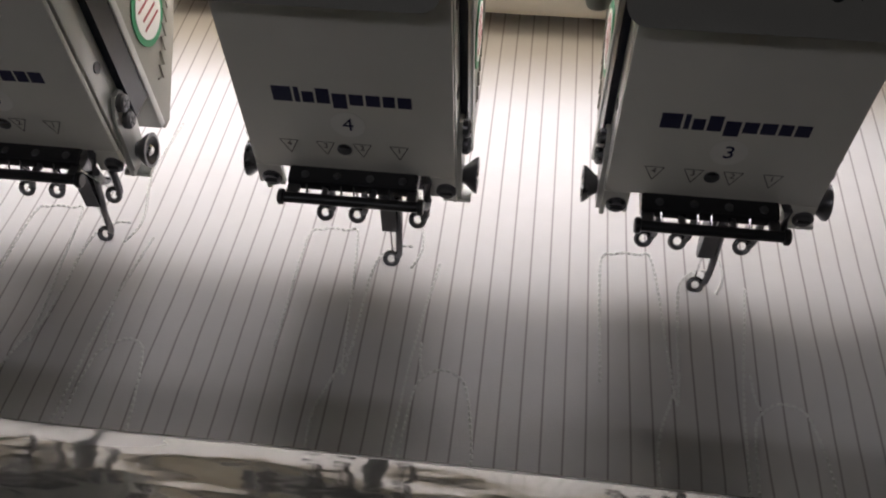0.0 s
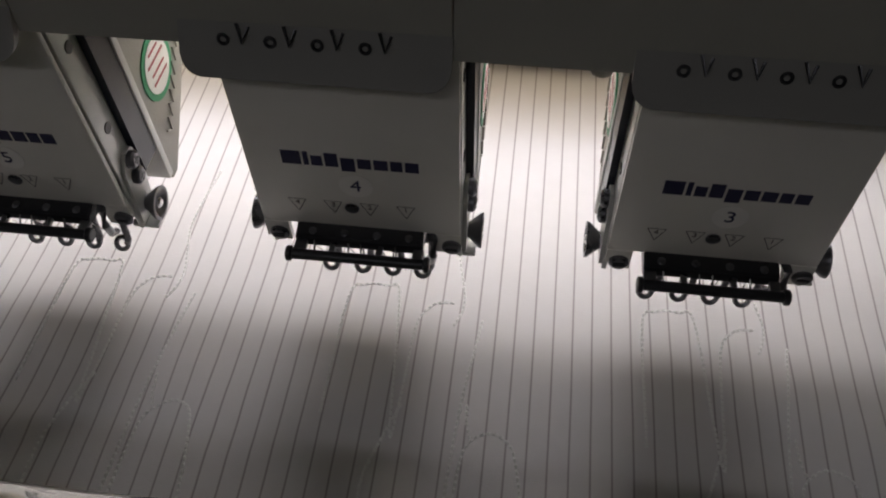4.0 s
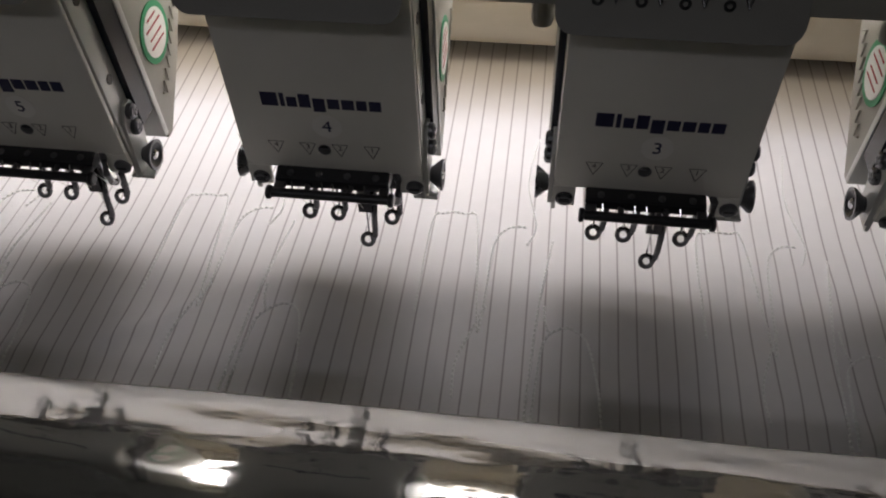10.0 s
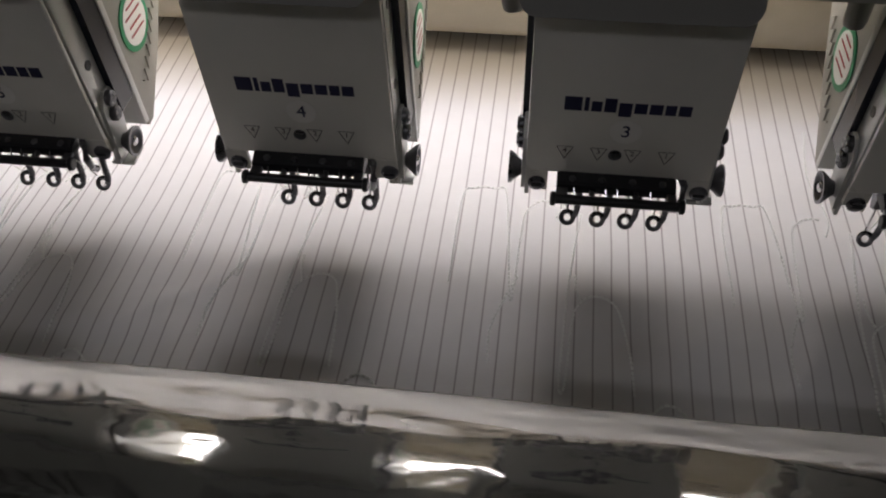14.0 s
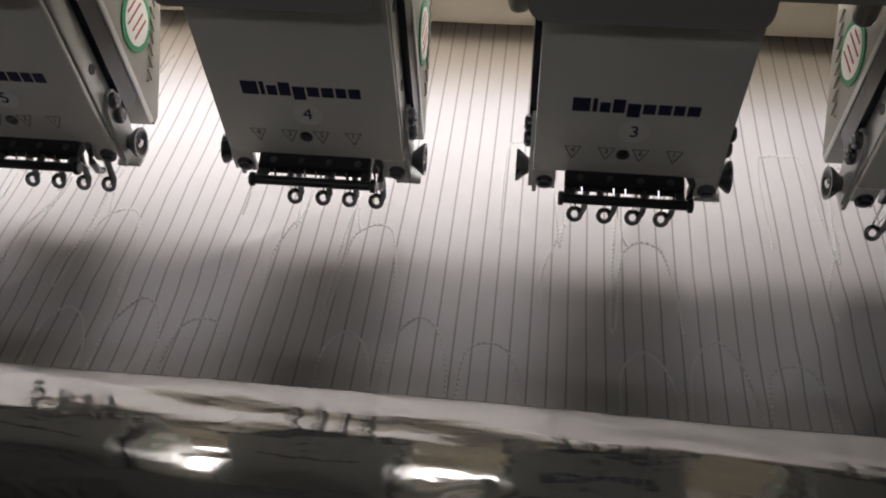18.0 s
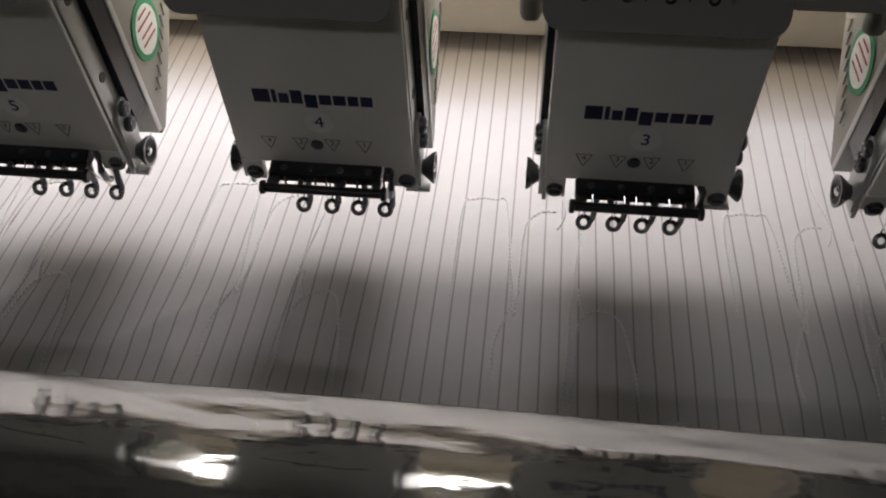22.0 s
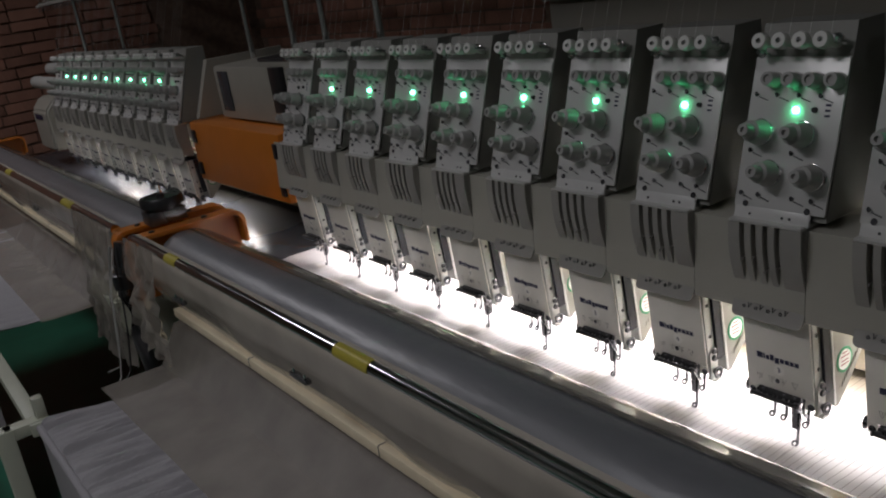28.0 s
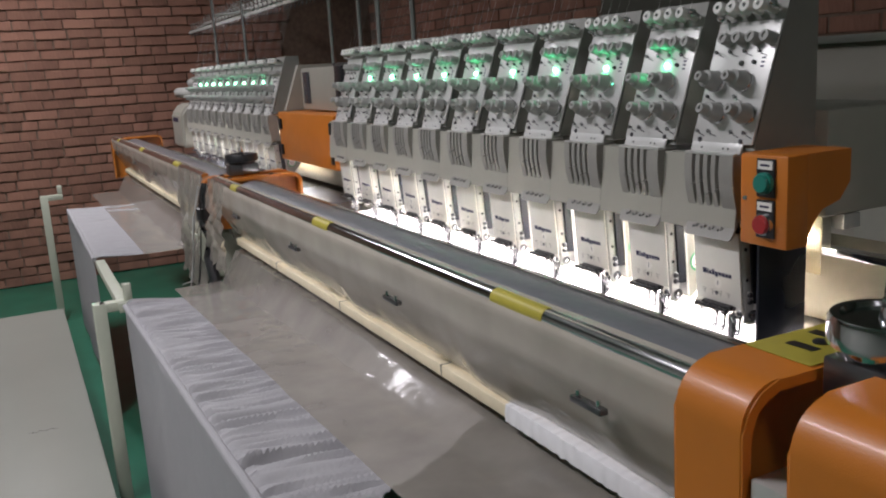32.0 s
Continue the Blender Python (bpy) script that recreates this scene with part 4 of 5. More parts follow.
def roller_bracket(x, w, y0=-0.465, y1=-0.10, top=1.045, foot=0.62, rounded=0.055):
    """A bent orange end frame with a web plate."""
    b = empty("roller_bracket", pose(x, 0, 0), "orange powder-coated end bracket of the roller", "bracket", "roller brackets")
    path = [(y0, foot)] + [(y0 + rounded - rounded * math.cos(a), top - rounded + rounded * math.sin(a)) for a in [math.pi / 2 * i / 8 for i in range(9)]]
    path += [(y1 - 0.03 + 0.03 * math.sin(a), top - 0.03 + 0.03 * math.cos(a)) for a in [math.pi / 2 * i / 6 for i in range(7)]] + [(y1, top - 0.09)]
    bm = B()
    band_x(bm, path, -0.010, 0, w)
    bmesh.ops.bevel(bm, geom=[e for e in bm.edges if abs(e.verts[0].co.x - e.verts[1].co.x) < 1e-6], offset=0.0025, segments=2, affect="EDGES")
    part("flange", bm, "orange", b)
    bm = B()
    xa = 0.002
    prism_x(bm, [(y0 + 0.009, foot), (y0 + 0.009, top - rounded), (y0 + rounded, top - 0.009), (y1 - 0.03, top - 0.009), (y1 - 0.009, top - 0.03), (y1 - 0.009, top - 0.10), (y1 - 0.10, top - 0.12), (y0 + 0.10, top - 0.20), (y0 + 0.075, foot)], xa, 0.010)
    part("web", bm, "orange", b)
    for yy in (y1 - 0.10, y1 - 0.24):
        bm = B()
        lathe(bm, (w * 0.5, yy, top), (0, 0, 1), [(0, 0.008), (0.003, 0.008), (0.004, 0.006)], 16)
        part("bolt", bm, "black", b)
    return b


roller_bracket(0.392, 0.080, -0.475, -0.10, 1.060, 0.62, 0.04)
roller_bracket(0.530, 0.090, -0.490, -0.16, 1.072, 0.62, 0.04)
roller_bracket(-1.955, 0.05, -0.400, -0.09, 1.000, 0.83, 0.03)
roller_bracket(-2.075, 0.05, -0.400, -0.09, 1.000, 0.83, 0.03)
roller_bracket(-4.90, 0.05, -0.400, -0.09, 1.000, 0.75, 0.03)


def pulley(x, y, z, r, mat="chrome"):
    p = empty("tension_pulley", pose(x, y, z), "chrome hand pulley on a steel block", "pulley", "pulleys")
    bm = B()
    lathe(bm, (0, 0, 0.035), (0, 0, 1), [(0, r * 0.8), (0.008, r * 0.82), (0.010, r), (0.030, r), (0.034, r * 0.95), (0.034, r * 0.80), (0.030, r * 0.76), (0.030, r * 0.2), (0.040, r * 0.16)], 40)
    part("wheel", bm, mat, p)
    bm = B()
    cyl(bm, (0, 0, 0.06), (0, 0, 0.10), 0.004, seg=10)
    lathe(bm, (0, 0, 0.076), (0, 0, 1), [(0, 0.008), (0.006, 0.008)], 6)
    part("axle", bm, "chrome", p)
    bm = B()
    box(bm, (-r * 0.6, -r * 0.9, 0), (r * 0.6, r * 0.9, 0.036), 0.003)
    part("block", bm, "steel", p)
    return p


pulley(0.510, -0.355, 1.0400, 0.048)
pulley(-1.99, -0.27, 1.004, 0.055, "black")

lg = empty("machine_pedestal", pose(-2.24, -0.20, 0), "pale green cast pedestal of the machine table on a flared foot", "pedestal")
bm = B()
box(bm, (-0.085, -0.09, 0.035), (0.085, 0.12, 0.615), 0.02)
part("column", bm, "post", lg)
bm = B()
prism_x(bm, [(0.13, 0.60), (-0.09, 0.60), (-0.17, 0.64), (-0.215, 0.70), (-0.225, 0.80), (0.13, 0.80)], -0.13, 0.13)
bmesh.ops.bevel(bm, geom=bm.edges[:], offset=0.008, segments=2, affect="EDGES")
part("head_casting", bm, "post", lg)
bm = B()
prism_x(bm, [(0.17, 0.0), (-0.27, 0.0), (-0.27, 0.03), (-0.12, 0.075), (0.14, 0.075), (0.17, 0.03)], -0.11, 0.11)
bmesh.ops.bevel(bm, geom=bm.edges[:], offset=0.006, segments=2, affect="EDGES")
part("foot", bm, "post", lg)
for yy in (-0.21, -0.17):
    bm = B()
    lathe(bm, (0.06, yy, 0.040 + (yy + 0.21) * 0.4), (0, 0, 1), [(0, 0.014), (0.008, 0.014), (0.012, 0.010)], 6)
    part("foot_bolt", bm, "steel", lg)

hp = empty("hose_bundle", pose(-1.985, -0.415, 0), "grey hose and loose cables hanging between the brackets", "hose")
bm = B()
tube(bm, [(0, 0.02, 0.985), (0.0, 0.005, 0.93), (0.005, -0.004, 0.85), (0.0, 0.0, 0.74), (0.01, 0.01, 0.62), (0.01, 0.03, 0.30), (0.01, 0.06, 0.0)], 0.020, 12)
part("hose", bm, "steel", hp)
bm = B()
lathe(bm, (0, 0.003, 0.865), (0, 0, 1), [(0, 0.024), (0.004, 0.030), (0.040, 0.030), (0.044, 0.024)], 20)
part("collar", bm, "black", hp)
for k, (dx, dy) in enumerate(((0.045, -0.02), (0.07, -0.05), (-0.03, -0.03))):
    bm = B()
    tube(bm, [(dx * 0.3, -0.01, 0.98), (dx * 0.8, dy, 0.88), (dx, dy - 0.015, 0.76), (dx * 0.7, dy - 0.03, 0.66), (dx * 1.6, dy - 0.06, 0.645)], 0.0025, 6)
    part("cable", bm, "knob" if k else "black", hp)

lb = empty("warning_label", pose(0.429, -0.395, 1.0608), "yellow warning label with black print on the bracket", "label")
bm = B()
box(bm, (-0.034, 0.0, 0), (0.038, 0.130, 0.0006))
part("label_sheet", bm, "tape", lb)
for y, w in ((0.035, 0.03), (0.075, 0.05), (0.115, 0.05)):
    bm = B()
    box(bm, (-w / 2, y - 0.006, 0.0005), (w / 2, y + 0.006, 0.0009))
    part("printed_bar", bm, "black", lb)
bb = empty("bearing_block", pose(0.495, -0.42, 0.885), "light grey bearing block between the brackets", "block")
bm = B()
box(bm, (-0.02, -0.05, -0.2), (0.035, 0.10, 0.10), 0.003)
part("block", bm, "plate", bb)

# ---------------- connecting cover, control box ----------------
c = empty("connecting_cover", pose(0, 0, 0), "orange sheet cover between the two machine sections", "machine cover")
bm = B()
box(bm, (-2.43, -0.004, 1.000), (-1.79, 0.30, 1.185), 0.006)
part("cover_box", bm, "orange", c)
for x in (-2.40, -1.81):
    for z in (1.04, 1.14):
        bm = B()
        box(bm, (x - 0.012, -0.012, z - 0.02), (x + 0.012, -0.003, z + 0.02), 0.003)
        part("latch", bm, "black", c)
b = empty("beam_end_housing", pose(0, 0, 0), "beige cast housing above the connecting cover", "machine housing")
bm = B()
box(bm, (-2.30, 0.06, 1.190), (-1.80, 0.34, 1.345), 0.01)
part("housing", bm, "arm", b)
bm = B()
prism_x(bm, [(0.02, 1.19), (0.34, 1.19), (0.34, 1.36), (0.085, 1.36)], -2.42, -2.395)
part("side_fin", bm, "arm", b)
# Flat dark patch; the recess's shade is put into its colour.
bm = B()
box(bm, (-2.262, 0.0565, 1.215), (-2.190, 0.0605, 1.330), 0.001)
part("recess", bm, "bed", b, "raised dark patch painted as a shaded recess")
bm = B()
box(bm, (-1.88, 0.045, 1.225), (-1.81, 0.062, 1.345), 0.004)
part("bracket_plate", bm, "black", b)
bm = B()
box(bm, (-2.10, 0.12, 1.3455), (-1.86, 0.24, 1.356), 0.003)
part("pole_base", bm, "black", b)

fe = empty("far_end_housing", pose(-4.60, 0, 0), "beige end housing of the far machine section with printed mark", "machine housing")
bm = B()
prism_x(bm, [(-0.030, 0.93), (-0.030, 1.13), (0.020, 1.19), (0.20, 1.20), (0.20, 0.93)], -0.16, 0.16)
bmesh.ops.bevel(bm, geom=list(bm.edges), offset=0.012, segments=3, affect="EDGES")
part("housing_shell", bm, "arm", fe)
bm = B()
box(bm, (-0.10, -0.0325, 1.085), (0.06, -0.0295, 1.110))
part("mark_block", bm, "ink", fe)
for y, z in ((0.06, 1.255), (0.15, 1.31)):
    rl = empty("spare_roll", pose(-4.62, y, z), "cream cardboard roll resting on the far end of the machine", "roll", "spare rolls")
    bm = B()
    lathe(bm, (-0.30, 0, 0), (1, 0, 0), [(0, 0.020), (0.002, 0.032), (0.60, 0.032), (0.602, 0.020)], 24)
    part("roll_body", bm, "pale", rl)
    bm = B()
    box(bm, (0.10, -0.01, 1.19 - z), (0.13, 0.01, -0.030), 0.002)
    part("roll_stand", bm, "steel", rl)

cb = empty("control_box", pose(0, 0, 0), "orange control box with green and red push buttons", "control box")
bm = B()
box(bm, (0.026, -0.03, 1.045), (0.112, 0.012, 1.176), 0.004)
prism_x(bm, [(0.010, 1.176), (0.095, 1.176), (0.095, 1.13), (0.075, 1.105), (0.04, 1.095), (0.02, 1.075), (0.010, 1.045)], 0.030, 0.111)
part("case", bm, "orange", cb)
for z, mt, nm in ((1.137, "mbutton", "green"), (1.079, "rbutton", "red")):
    bm = B()
    box(bm, (0.060, -0.0335, z - 0.020), (0.092, -0.0295, z + 0.034), 0.001)
    pl = part("legend_plate", bm, "black", cb)
    bm = B()
    box(bm, (0.063, -0.0345, z + 0.019), (0.089, -0.0334, z + 0.031))
    part("label_strip", bm, "sticker", pl)
    bm = B()
    box(bm, (0.068, -0.0349, z + 0.0235), (0.084, -0.0344, z + 0.0265))
    part("label_writing", bm, "ink", pl)
    bm = B()
    lathe(bm, (0.076, -0.033, z), (0, -1, 0), [(0, 0.0155), (0.006, 0.0155), (0.007, 0.0145)], 28)
    part("bezel", bm, "chrome" if nm == "red" else "mbutton", pl)
    bm = B()
    lathe(bm, (0.076, -0.039, z), (0, -1, 0), [(0, 0.0135), (0.004, 0.0135), (0.006, 0.012)], 28)
    part("push_button", bm, mt, pl, nm + " push button")
bm = B()
lathe(bm, (0.036, -0.03, 1.112), (0, -1, 0), [(0, 0.004), (0.002, 0.003)], 12)
part("case_screw", bm, "chrome", cb)


ep = empty("end_plate", pose(0.0185, 0, 0), "dark steel end plate beside the last head", "plate")
bm = B()
box(bm, (0.0, 0.012, 0.880), (0.006, 0.112, 1.050), 0.002)
part("plate", bm, "navy", ep)
er = empty("end_rail", pose(0, 0, 0), "bright steel rail with a hanging bracket at the machine end", "rail")
bm = B()
box(bm, (0.02, 0.150, 0.998), (0.60, 0.175, 1.010), 0.002)
part("rail", bm, "chrome", er)
bm = B()
box(bm, (0.150, 0.155, 0.915), (0.175, 0.160, 1.000), 0.001)
part("bracket", bm, "plate", er)
bm = B()
tube(bm, [(0.140, 0.150, 0.995), (0.137, 0.146, 0.965), (0.134, 0.148, 0.935), (0.150, 0.150, 0.920)], 0.0016, 6)
part("wire", bm, "black", er)
bm = B()
cyl(bm, (0.130, 0.150, 0.917), (0.190, 0.150, 0.921), 0.004, seg=10)
part("sensor", bm, "steel", er)

# ---------------- thread stands above ----------------
def thread_stand(x0, x1, poles):
    s = empty("thread_stand", pose(0, 0, 0), "steel thread stand with rows of cone pins on tall poles", "thread stand", "thread stands")
    for x, y in poles:
        bm = B()
        cyl(bm, (x, y, 1.22), (x, y, 2.15), 0.0095, seg=14)
        part("pole", bm, "chrome", s)
        bm = B()
        lathe(bm, (x, y, 1.225), (0, 0, 1), [(0, 0.025), (0.012, 0.025), (0.014, 0.014), (0.03, 0.014)], 16)
        part("pole_foot", bm, "black", s)
        bm = B()
        tube(bm, [(x, y, 1.66), (x, y + 0.10, 1.665), (x, max(y + 0.2, 0.34), 1.69)], 0.007, 8)
        part("bracket_arm", bm, "plate", s)
    for y, z in ((0.25, 1.648), (0.34, 1.70), (0.43, 1.75), (0.55, 1.82), (0.68, 1.89)):
        bm = B()
        box(bm, (x0, y - 0.008, z - 0.008), (x1, y + 0.008, z + 0.008), 0.002)
        part("rail", bm, "plate", s)
        n = int((x1 - x0) / 0.0825)
        for i in range(n):
            x = x0 + 0.04 + i * 0.0825
            bm = B()
            cyl(bm, (x, y, z + 0.006), (x, y - 0.008, z + 0.055), 0.0035, seg=8)
            lathe(bm, (x, y, z + 0.006), (0, 0, 1), [(0, 0.014), (0.006, 0.016), (0.008, 0.012)], 10)
            part("cone_pin", bm, "chrome", s)
    for i in range(int((x1 - x0) / 0.055)):
        x = x0 + 0.03 + i * 0.055
        bm = B()
        tube(bm, [(x, 0.245, 1.642), (x + 0.004, 0.238, 1.622), (x + 0.016, 0.234, 1.612), (x + 0.020, 0.236, 1.624)], 0.0022, 6)
        part("thread_hook", bm, "steel", s, "bent wire thread hook")
    for x in (x0 + 0.01, (x0 + x1) / 2, x1 - 0.01):
        bm = B()
        tube(bm, [(x, 0.23, 1.640), (x, 0.43, 1.740), (x, 0.70, 1.90)], 0.008, 8)
        part("cross_arm", bm, "plate", s)
    return s


thread_stand(-5.25, -2.25, ((-3.86, 0.10), (-2.33, 0.21), (-3.63, 0.20)))
thread_stand(-1.95, 0.20, ((-1.78, 0.18), (-1.53, 0.19), (-2.05, 0.22)))


# ---------------- draped white cloth, frames, board ----------------
def drape(x0, x1, seed, wr, yf, zf, yb, skew=0.0):
    """White cloth that lies over a front bar and hangs down; zf is the bar's height at both ends."""
    def f(u, v):
        w = yb - yf
        s = v * (w + 0.66)
        x = x0 + (x1 + skew * (min(s, w) - w) - x0) * u
        zt = zf[0] + (zf[1] - zf[0]) * (x - x0) / (x1 - x0)
        if s < w:
            y, z = yb - s, zt - 0.012 * math.sin(math.pi * s / w)
        else:
            t = s - w
            r = 0.018
            a = min(t / r, math.pi / 2)
            y = yf - r * math.sin(a)
            z = zt - r * (1 - math.cos(a)) - max(0, t - r * math.pi / 2)
        top = max(0.0, 1 - max(0, s - w) / 0.03)
        k = wr * top * min(1, s / 0.1) * (0.35 + 0.65 * min(1, s / (0.6 * w)))
        d = 2.5 * k * (0.0066 * noise.noise((x * 62 + 2.0 * s, s * 3.2, seed)) + 0.0050 * abs(noise.noise((x * 38 + 1.5 * s, s * 3.6, seed + 2))) + 0.0026 * noise.noise((x * 115 - 6 * s, s * 7, seed + 3)))
        fold = (1 - top) * 0.007 * noise.noise((x * 4, s * 0.8, seed))
        return Vector((x, y - fold, z + d))
    dr = empty("white_cloth_drape", pose(0, 0, 0), "white cloth laid over the frame and hanging down, finely wrinkled", "cloth", "draped cloths")
    part("cloth_sheet", grid_sheet(B(), f, 620, 110), "drape", dr)
    n = 90
    hem = [Vector((x0 + (x1 - x0) * i / n, yf - 0.0165 + 0.0012 * noise.noise((i * 0.4, seed, 0)), zf[0] + (zf[1] - zf[0]) * i / n - 0.006 + 0.0016 * noise.noise((i * 0.55, seed, 3)))) for i in range(n + 1)]
    part("rolled_hem", tube(B(), hem, 0.0085, 10), "drape", dr, "rolled white hem over the frame edge")
    return dr


M["drape"] = principled("white_wadding_cloth", (0.36, 0.353, 0.365), 0.85, var=0.05, scale=30, bump=0.3, bscale=700)
drape(-1.84, -0.02, 2.0, 1.0, -0.70, (0.655, 0.74), -0.20, 0.68)
drape(-4.17, -2.63, 6.0, 0.4, -0.72, (0.68, 0.67), -0.20)


def side_frame(x, y, top):
    s = empty("side_frame", pose(x, y, 0), "pale green steel frame post with a top arm", "frame post", "frame posts")
    bm = B()
    box(bm, (-0.022, -0.020, 0), (0.022, 0.020, top), 0.003)
    part("post", bm, "post", s)
    bm = B()
    box(bm, (-0.02, 0.0, top - 0.03), (0.02, 0.10, top), 0.003)
    part("top_arm", bm, "post", s)
    bm = B()
    box(bm, (-0.014, 0.075, top - 0.01), (0.014, 0.10, top + 0.05), 0.003)
    part("stop", bm, "post", s)
    return s


side_frame(-1.87, -0.79, 0.665)
side_frame(-4.45, -0.84, 0.735)
r = empty("frame_rail", pose(0, 0, 0), "pale green cross rail between the frame posts", "rail")
bm = B()
box(bm, (-2.62, -0.735, 0.630), (-1.84, -0.700, 0.662), 0.003)
part("rail", bm, "post", r)

bm = B()
box(bm, (-4.10, -1.275, 0.11), (0.6, -0.835, 0.15), 0.004)
wb = tagged(part("white_board", bm, "board"), "cream painted board platform with a dark scuff", "platform")
for x in (-4.0, -2.0, 0.3):
    bm = B()
    box(bm, (x - 0.03, -1.25, 0.0), (x + 0.03, -0.87, 0.1105))
    part("board_leg", bm, "steel", wb)

wm = empty("scuff_marks", pose(-2.25, -1.05, 0.1505), "dark scuff marks on the board", "scuff")
for i in range(9):
    bm = B()
    cyl(bm, (-0.02 + 0.006 * (i % 3), i * 0.011, 0), (-0.02 + 0.006 * (i % 3), i * 0.011, 0.0003), 0.003 + 0.0015 * (i % 2), seg=8)
    part("scuff", bm, "black", wm)
wb2 = empty("wrapped_rail_bundle", pose(-5.25, -1.40, 0), "bundle of chrome rails wrapped in clear film leaning on the wall", "rails")
for i in range(7):
    bm = B()
    cyl(bm, (0.02 * (i % 2), -0.10 + 0.032 * i, 0.0), (-0.12 + 0.02 * (i % 2), 0.05 + 0.032 * i, 2.3), 0.013, seg=10)
    part("rail_tube", bm, "chrome", wb2)
for z in (0.75, 1.35, 1.95):
    bm = B()
    box(bm, (0.03 - 0.05 * z, -0.115 + 0.065 * z, z - 0.03), (0.045 - 0.05 * z, 0.125 + 0.065 * z, z + 0.03))
    part("blue_tie", bm, "ink", wb2)
gb = empty("grey_bin", pose(-2.3, -1.50, 0), "grey plastic bin on the floor", "bin")
bm = B()
box(bm, (-0.55, -0.20, 0), (0.75, 0.14, 0.30), 0.01)
part("bin_body", bm, "plate", gb)
pt = empty("pallet_frame", pose(-4.2, -1.52, 0), "white steel pallet frame with oval slots", "frame")
bm = B()
box(bm, (-0.35, -0.14, 0.04), (0.25, 0.09, 0.10), 0.01)
part("frame_plate", bm, "board", pt)
for x in (-0.15, 0.08):
    # Each slot is a black disc, its inner shade painted on the plate.
    bm = B()
    cyl(bm, (x, 0, 0.099), (x, 0, 0.102), 0.03, seg=16)
    part("slot", bm, "black", pt)

# ---------------- room ----------------
bm = B()
box(bm, (-5.9, -4.0, -0.10), (3.2, 2.0, 0.0))
tagged(part("floor", bm, "floor"), "dark green painted workshop floor", "floor", kind="structure")
bm = B()
box(bm, (-5.9, -4.0, 3.2), (3.2, 2.0, 3.3))
tagged(part("ceiling", bm, "ceil"), "dull grey ceiling", "ceiling", kind="structure")
WX = -5.6
bm = B()
box(bm, (WX - 0.25, -4.0, 0), (WX - 0.012, 2.0, 3.2))
ww = tagged(part("wall_west", bm, "mortar"), "old red brick wall with rough joints", "wall", kind="structure")
bm = B()
box(bm, (WX, 1.712, 0), (-2.6, 1.95, 3.2))
wnorth = tagged(part("wall_north", bm, "mortar"), "dim brick wall behind the machine", "wall", kind="structure")
bm = B()
box(bm, (-2.6, 1.70, 0), (3.2, 1.95, 1.335), 0.004)
tagged(part("wall_north_lower", bm, "dado"), "beige painted lower wall behind the machine", "wall", kind="structure")
bm = B()
box(bm, (-2.6, 1.70, 1.49), (3.2, 1.95, 3.2), 0.004)
tagged(part("wall_north_painted", bm, "wallpaint"), "grey-green painted wall behind the machine", "wall", kind="structure")
bm = B()
box(bm, (-2.6, 1.715, 1.335), (3.2, 1.95, 1.49))
band = tagged(part("brick_band", bm, "mortar"), "band of bare brick in the painted wall", "wall", kind="structure")
bm = B()
box(bm, (-2.6, 1.66, 1.318), (3.2, 1.70, 1.345), 0.003)
tagged(part("ledge", bm, "board"), "pale ledge along the painted wall", "ledge", kind="structure")
cbn = empty("wall_cabinet", pose(-0.62, 1.42, 0), "grey-green steel cabinet against the wall", "cabinet")
bm = B()
box(bm, (-0.30, 0, 0), (0.9, 0.26, 1.005), 0.005)
part("cabinet_body", bm, "beam", cbn)
bm = B()
lathe(bm, (-0.274, 0.0, 0.90), (0, -1, 0), [(0, 0.014), (0.004, 0.014), (0.006, 0.008), (0.016, 0.008)], 16)
part("lock", bm, "steel", cbn)
bm = B()
box(bm, (3.2, -4.0, 0), (3.4, 2.0, 3.2))
tagged(part("wall_east", bm, "pale"), "pale painted wall behind the operator", "wall", kind="structure")
bm = B()
box(bm, (-5.9, -4.2, 0), (3.4, -4.0, 3.2))
tagged(part("wall_south", bm, "pale"), "pale painted workshop wall", "wall", kind="structure")


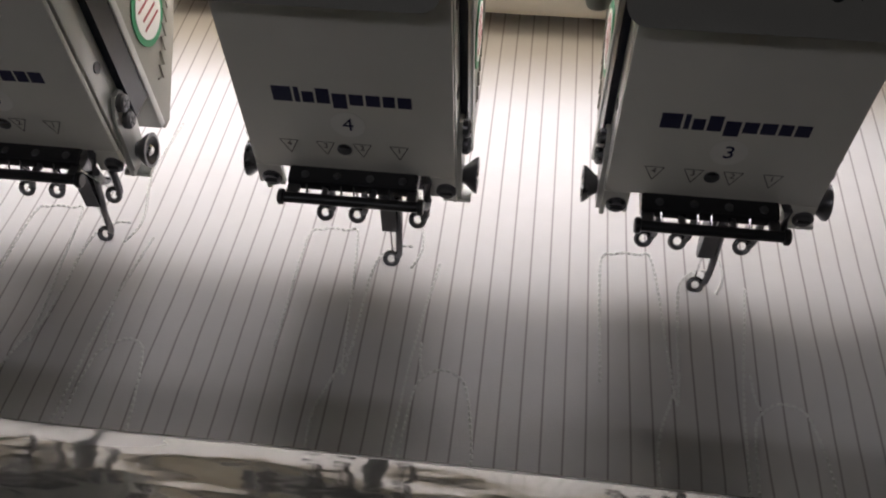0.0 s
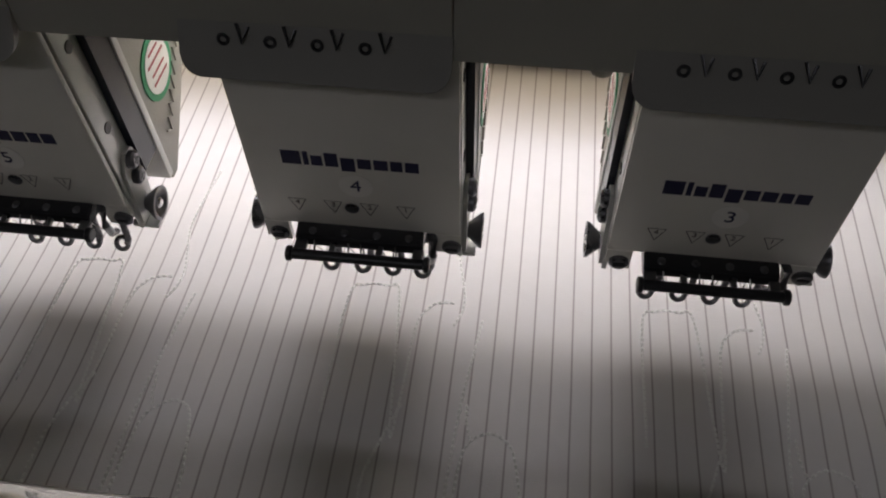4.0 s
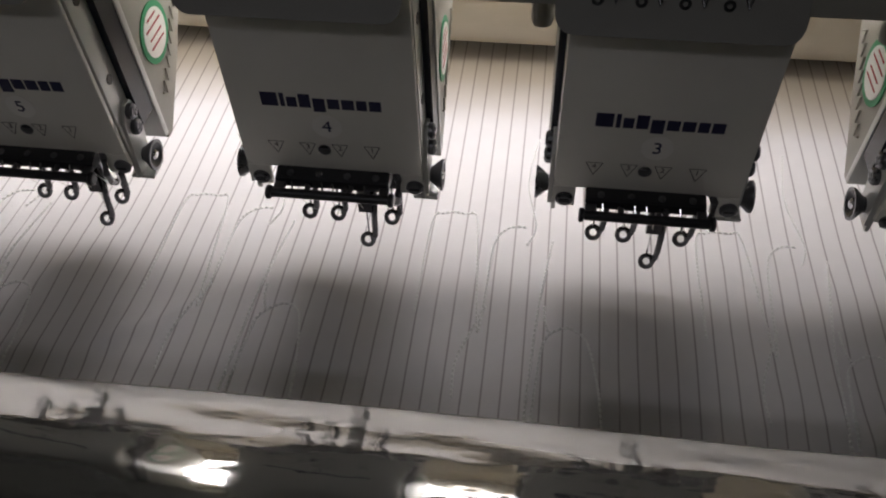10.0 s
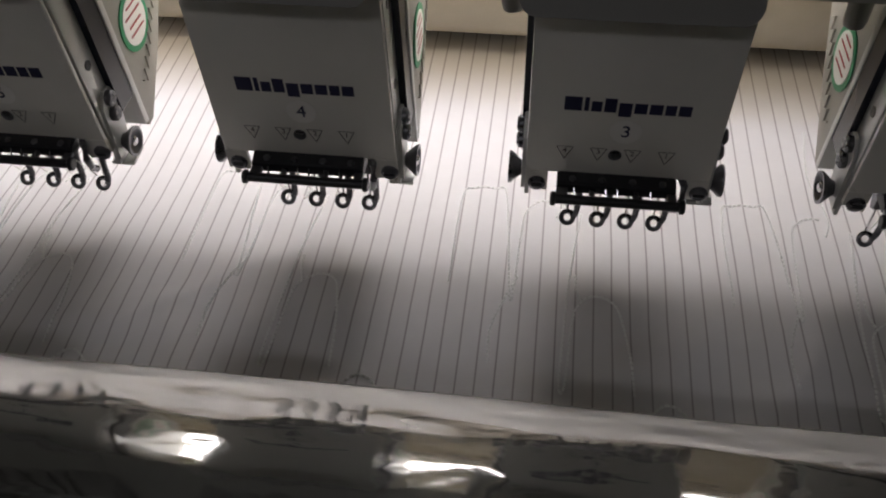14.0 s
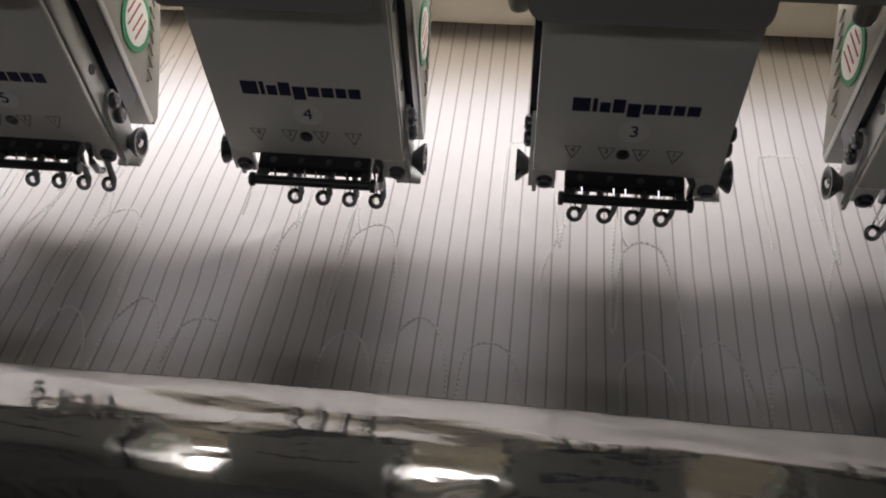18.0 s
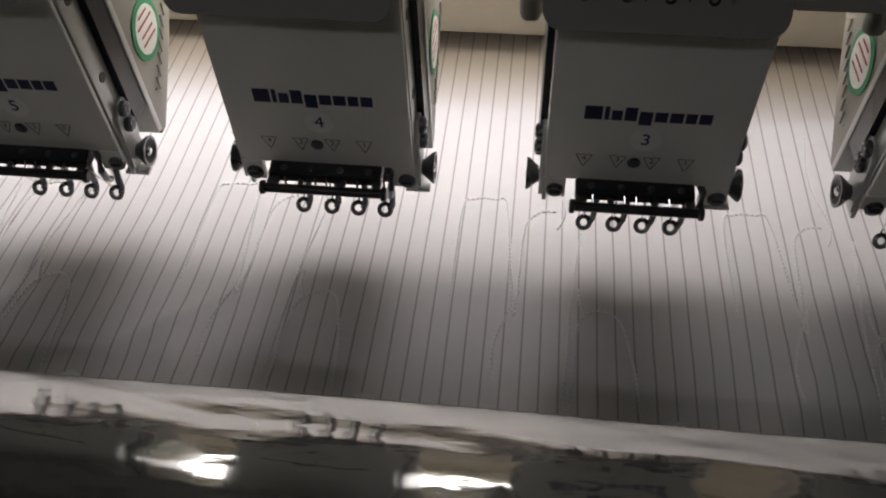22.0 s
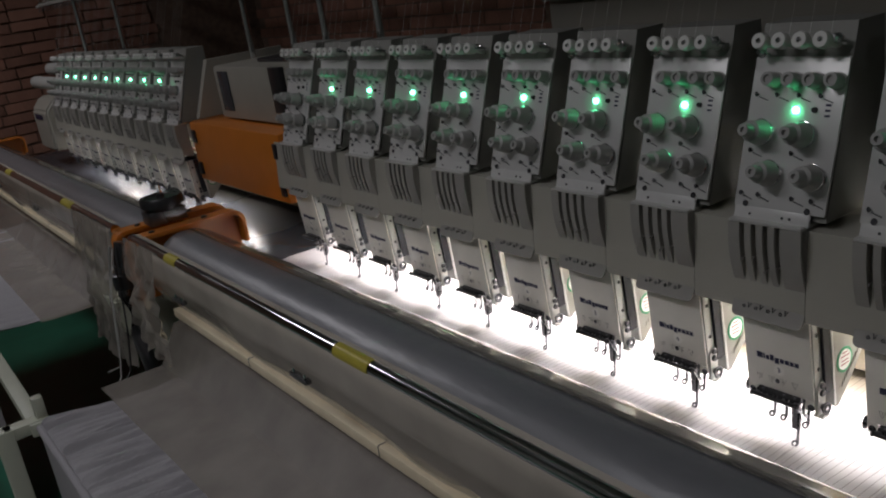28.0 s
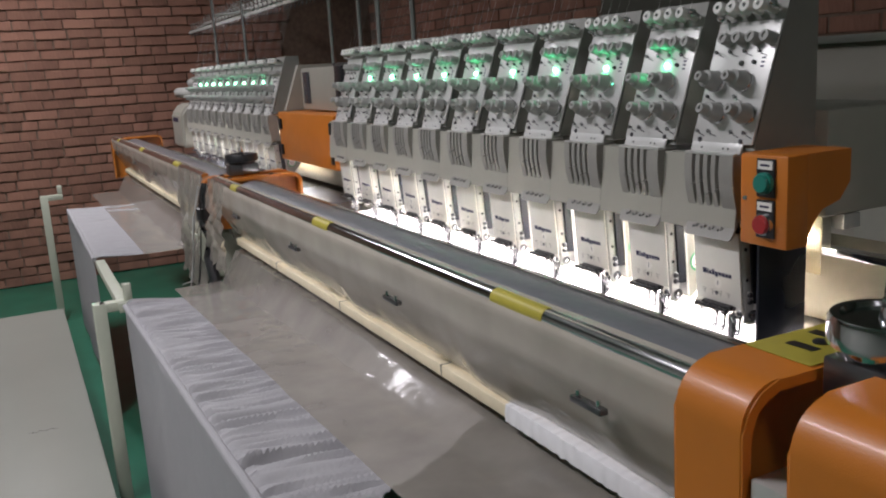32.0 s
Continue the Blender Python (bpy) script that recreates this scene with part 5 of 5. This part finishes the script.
def motions():
    """The cloth is shifted about under the needles; each head's third foot beats while it sews."""
    walk(cloth, [(t, pose(x, y, 0)) for t, x, y in (
        (0, -0.064, 0.005), (0.5, -0.053, 0.023), (1, -0.051, 0.048), (1.5, -0.050, 0.069), (2, -0.048, 0.097), (2.5, -0.044, 0.082),
        (3, -0.041, 0.055), (3.5, -0.040, 0.024), (4, -0.042, 0.0), (4.5, -0.038, -0.013), (5, -0.021, -0.002), (5.5, -0.020, 0.026),
        (6, -0.022, 0.050), (6.5, -0.024, 0.078), (7, -0.023, 0.098), (7.5, -0.016, 0.068), (8, -0.014, 0.044), (8.5, -0.011, 0.016),
        (9, 0, 0), (9.5, 0.018, 0.007), (10, 0.020, 0.029), (10.5, 0.016, 0.051), (11, 0.012, 0.076), (11.5, 0.009, 0.098),
        (12, 0.015, 0.108), (12.5, 0.018, 0.087), (13, 0.020, 0.063), (13.5, 0.031, 0.039), (14, 0.052, 0.044), (14.5, 0.051, 0.064),
        (15.3, 0.058, 0.090), (16, 0.075, 0.070), (16.5, 0.081, 0.058), (17, 0.076, 0.082), (17.5, 0.075, 0.085), (21.5, 0.075, 0.085),
        (22, 0.044, 0.036), (22.5, 0.011, 0.002), (23, -0.017, -0.003), (23.5, -0.046, 0.002), (24, -0.054, 0.0), (26.5, -0.055, 0.0),
        (29, -0.040, 0.010), (32, -0.030, 0.020))])
    sewing = ((0.0, 2.6, 1.0), (4.6, 6.6, 0.95), (9.4, 11.6, 0.6), (14.8, 16.2, 0.9))
    rows = []
    for i in range(0, 321):
        t = i / 10
        dn = 0.0
        for a, b, amp in sewing:
            if a <= t <= b and i % 2 == 0:
                dn = amp
        if i in (175, 210, 245):
            dn = 0.4
        if i == 185:
            dn = 0.8
        if i in (248, 252, 254, 256, 258, 265) or (i >= 260 and i % 2 == 0):
            dn = 1.0
        rows.append((t, dn))
    for foot in beating:
        x = foot.matrix_basis.translation.x
        walk(foot, [(t, pose(x, 0.011, 0.036 - 0.0345 * dn)) for t, dn in rows])



rb = random.Random(5)
brick_me = []
for q in range(12):
    bm = B()
    box(bm, (-0.014, -0.5, -0.0300), (0.004 + 0.004 * rb.random(), 0.5, 0.0300))
    long_ = [e for e in bm.edges if abs(e.verts[0].co.y - e.verts[1].co.y) > 0.5]
    bmesh.ops.subdivide_edges(bm, edges=long_, cuts=3, use_grid_fill=True)
    for v in bm.verts:
        front = v.co.x > 0
        v.co += Vector((rb.uniform(-0.0015, 0.0015), rb.uniform(-0.012, 0.012), rb.uniform(-0.0022, 0.0022)))
        if front:
            v.co.z *= 0.93
            v.co.y *= 0.975
    brick_me.append(mesh_of("brick", bm, "brick"))
rest = B()
near = 0
for row in range(40):
    z = 0.035 + row * 0.066
    y = -1.85 - rb.uniform(0.0, 0.16)
    while y < 0.92:
        ln = rb.choice((0.205, 0.205, 0.200, 0.192, 0.210, 0.098) if row % 4 else (0.100, 0.104, 0.200, 0.098))
        m = Matrix.Translation((WX + rb.uniform(-0.006, 0.003), y + ln / 2, z + rb.uniform(-0.002, 0.002))) @ pose(0, 0, 0, rb.uniform(-0.7, 0.7), 0, 0) @ Matrix.Diagonal((1, ln, 0.98 + rb.uniform(-0.07, 0.03), 1))
        y += ln + rb.uniform(0.004, 0.011)
        me = brick_me[rb.randrange(12)]
        if 0.35 < z < 2.3 and -1.6 < m.translation.y < 0.1 and near < 300:
            near += 1
            o = new("brick", me)
            o.parent = ww
            o.matrix_basis = m
        else:
            n0 = len(rest.verts)
            rest.from_mesh(me)
            rest.verts.ensure_lookup_table()
            for v in rest.verts[n0:]:
                v.co = m @ v.co
tagged(part("brickwork", rest, "brick", ww), kind="stuff")

for row in range(24):
    for col in range(14):
        o = new("brick", brick_me[rb.randrange(12)])
        o.parent = wnorth
        o.matrix_basis = Matrix.Translation((-5.5 + col * 0.212 + (0.106 if row % 2 else 0), 1.712, 1.0 + row * 0.066)) @ pose(0, 0, 0, 0, 0, -90) @ Matrix.Diagonal((1, 0.203, 0.98, 1))
for row in range(2):
    for col in range(14):
        o = new("brick", brick_me[rb.randrange(12)])
        o.parent = band
        o.matrix_basis = Matrix.Translation((-2.45 + col * 0.212 + 0.106 * row, 1.715, 1.382 + row * 0.068)) @ pose(0, 0, 0, 0, 0, -90) @ Matrix.Diagonal((1, 0.203, 0.98, 1))

motions()
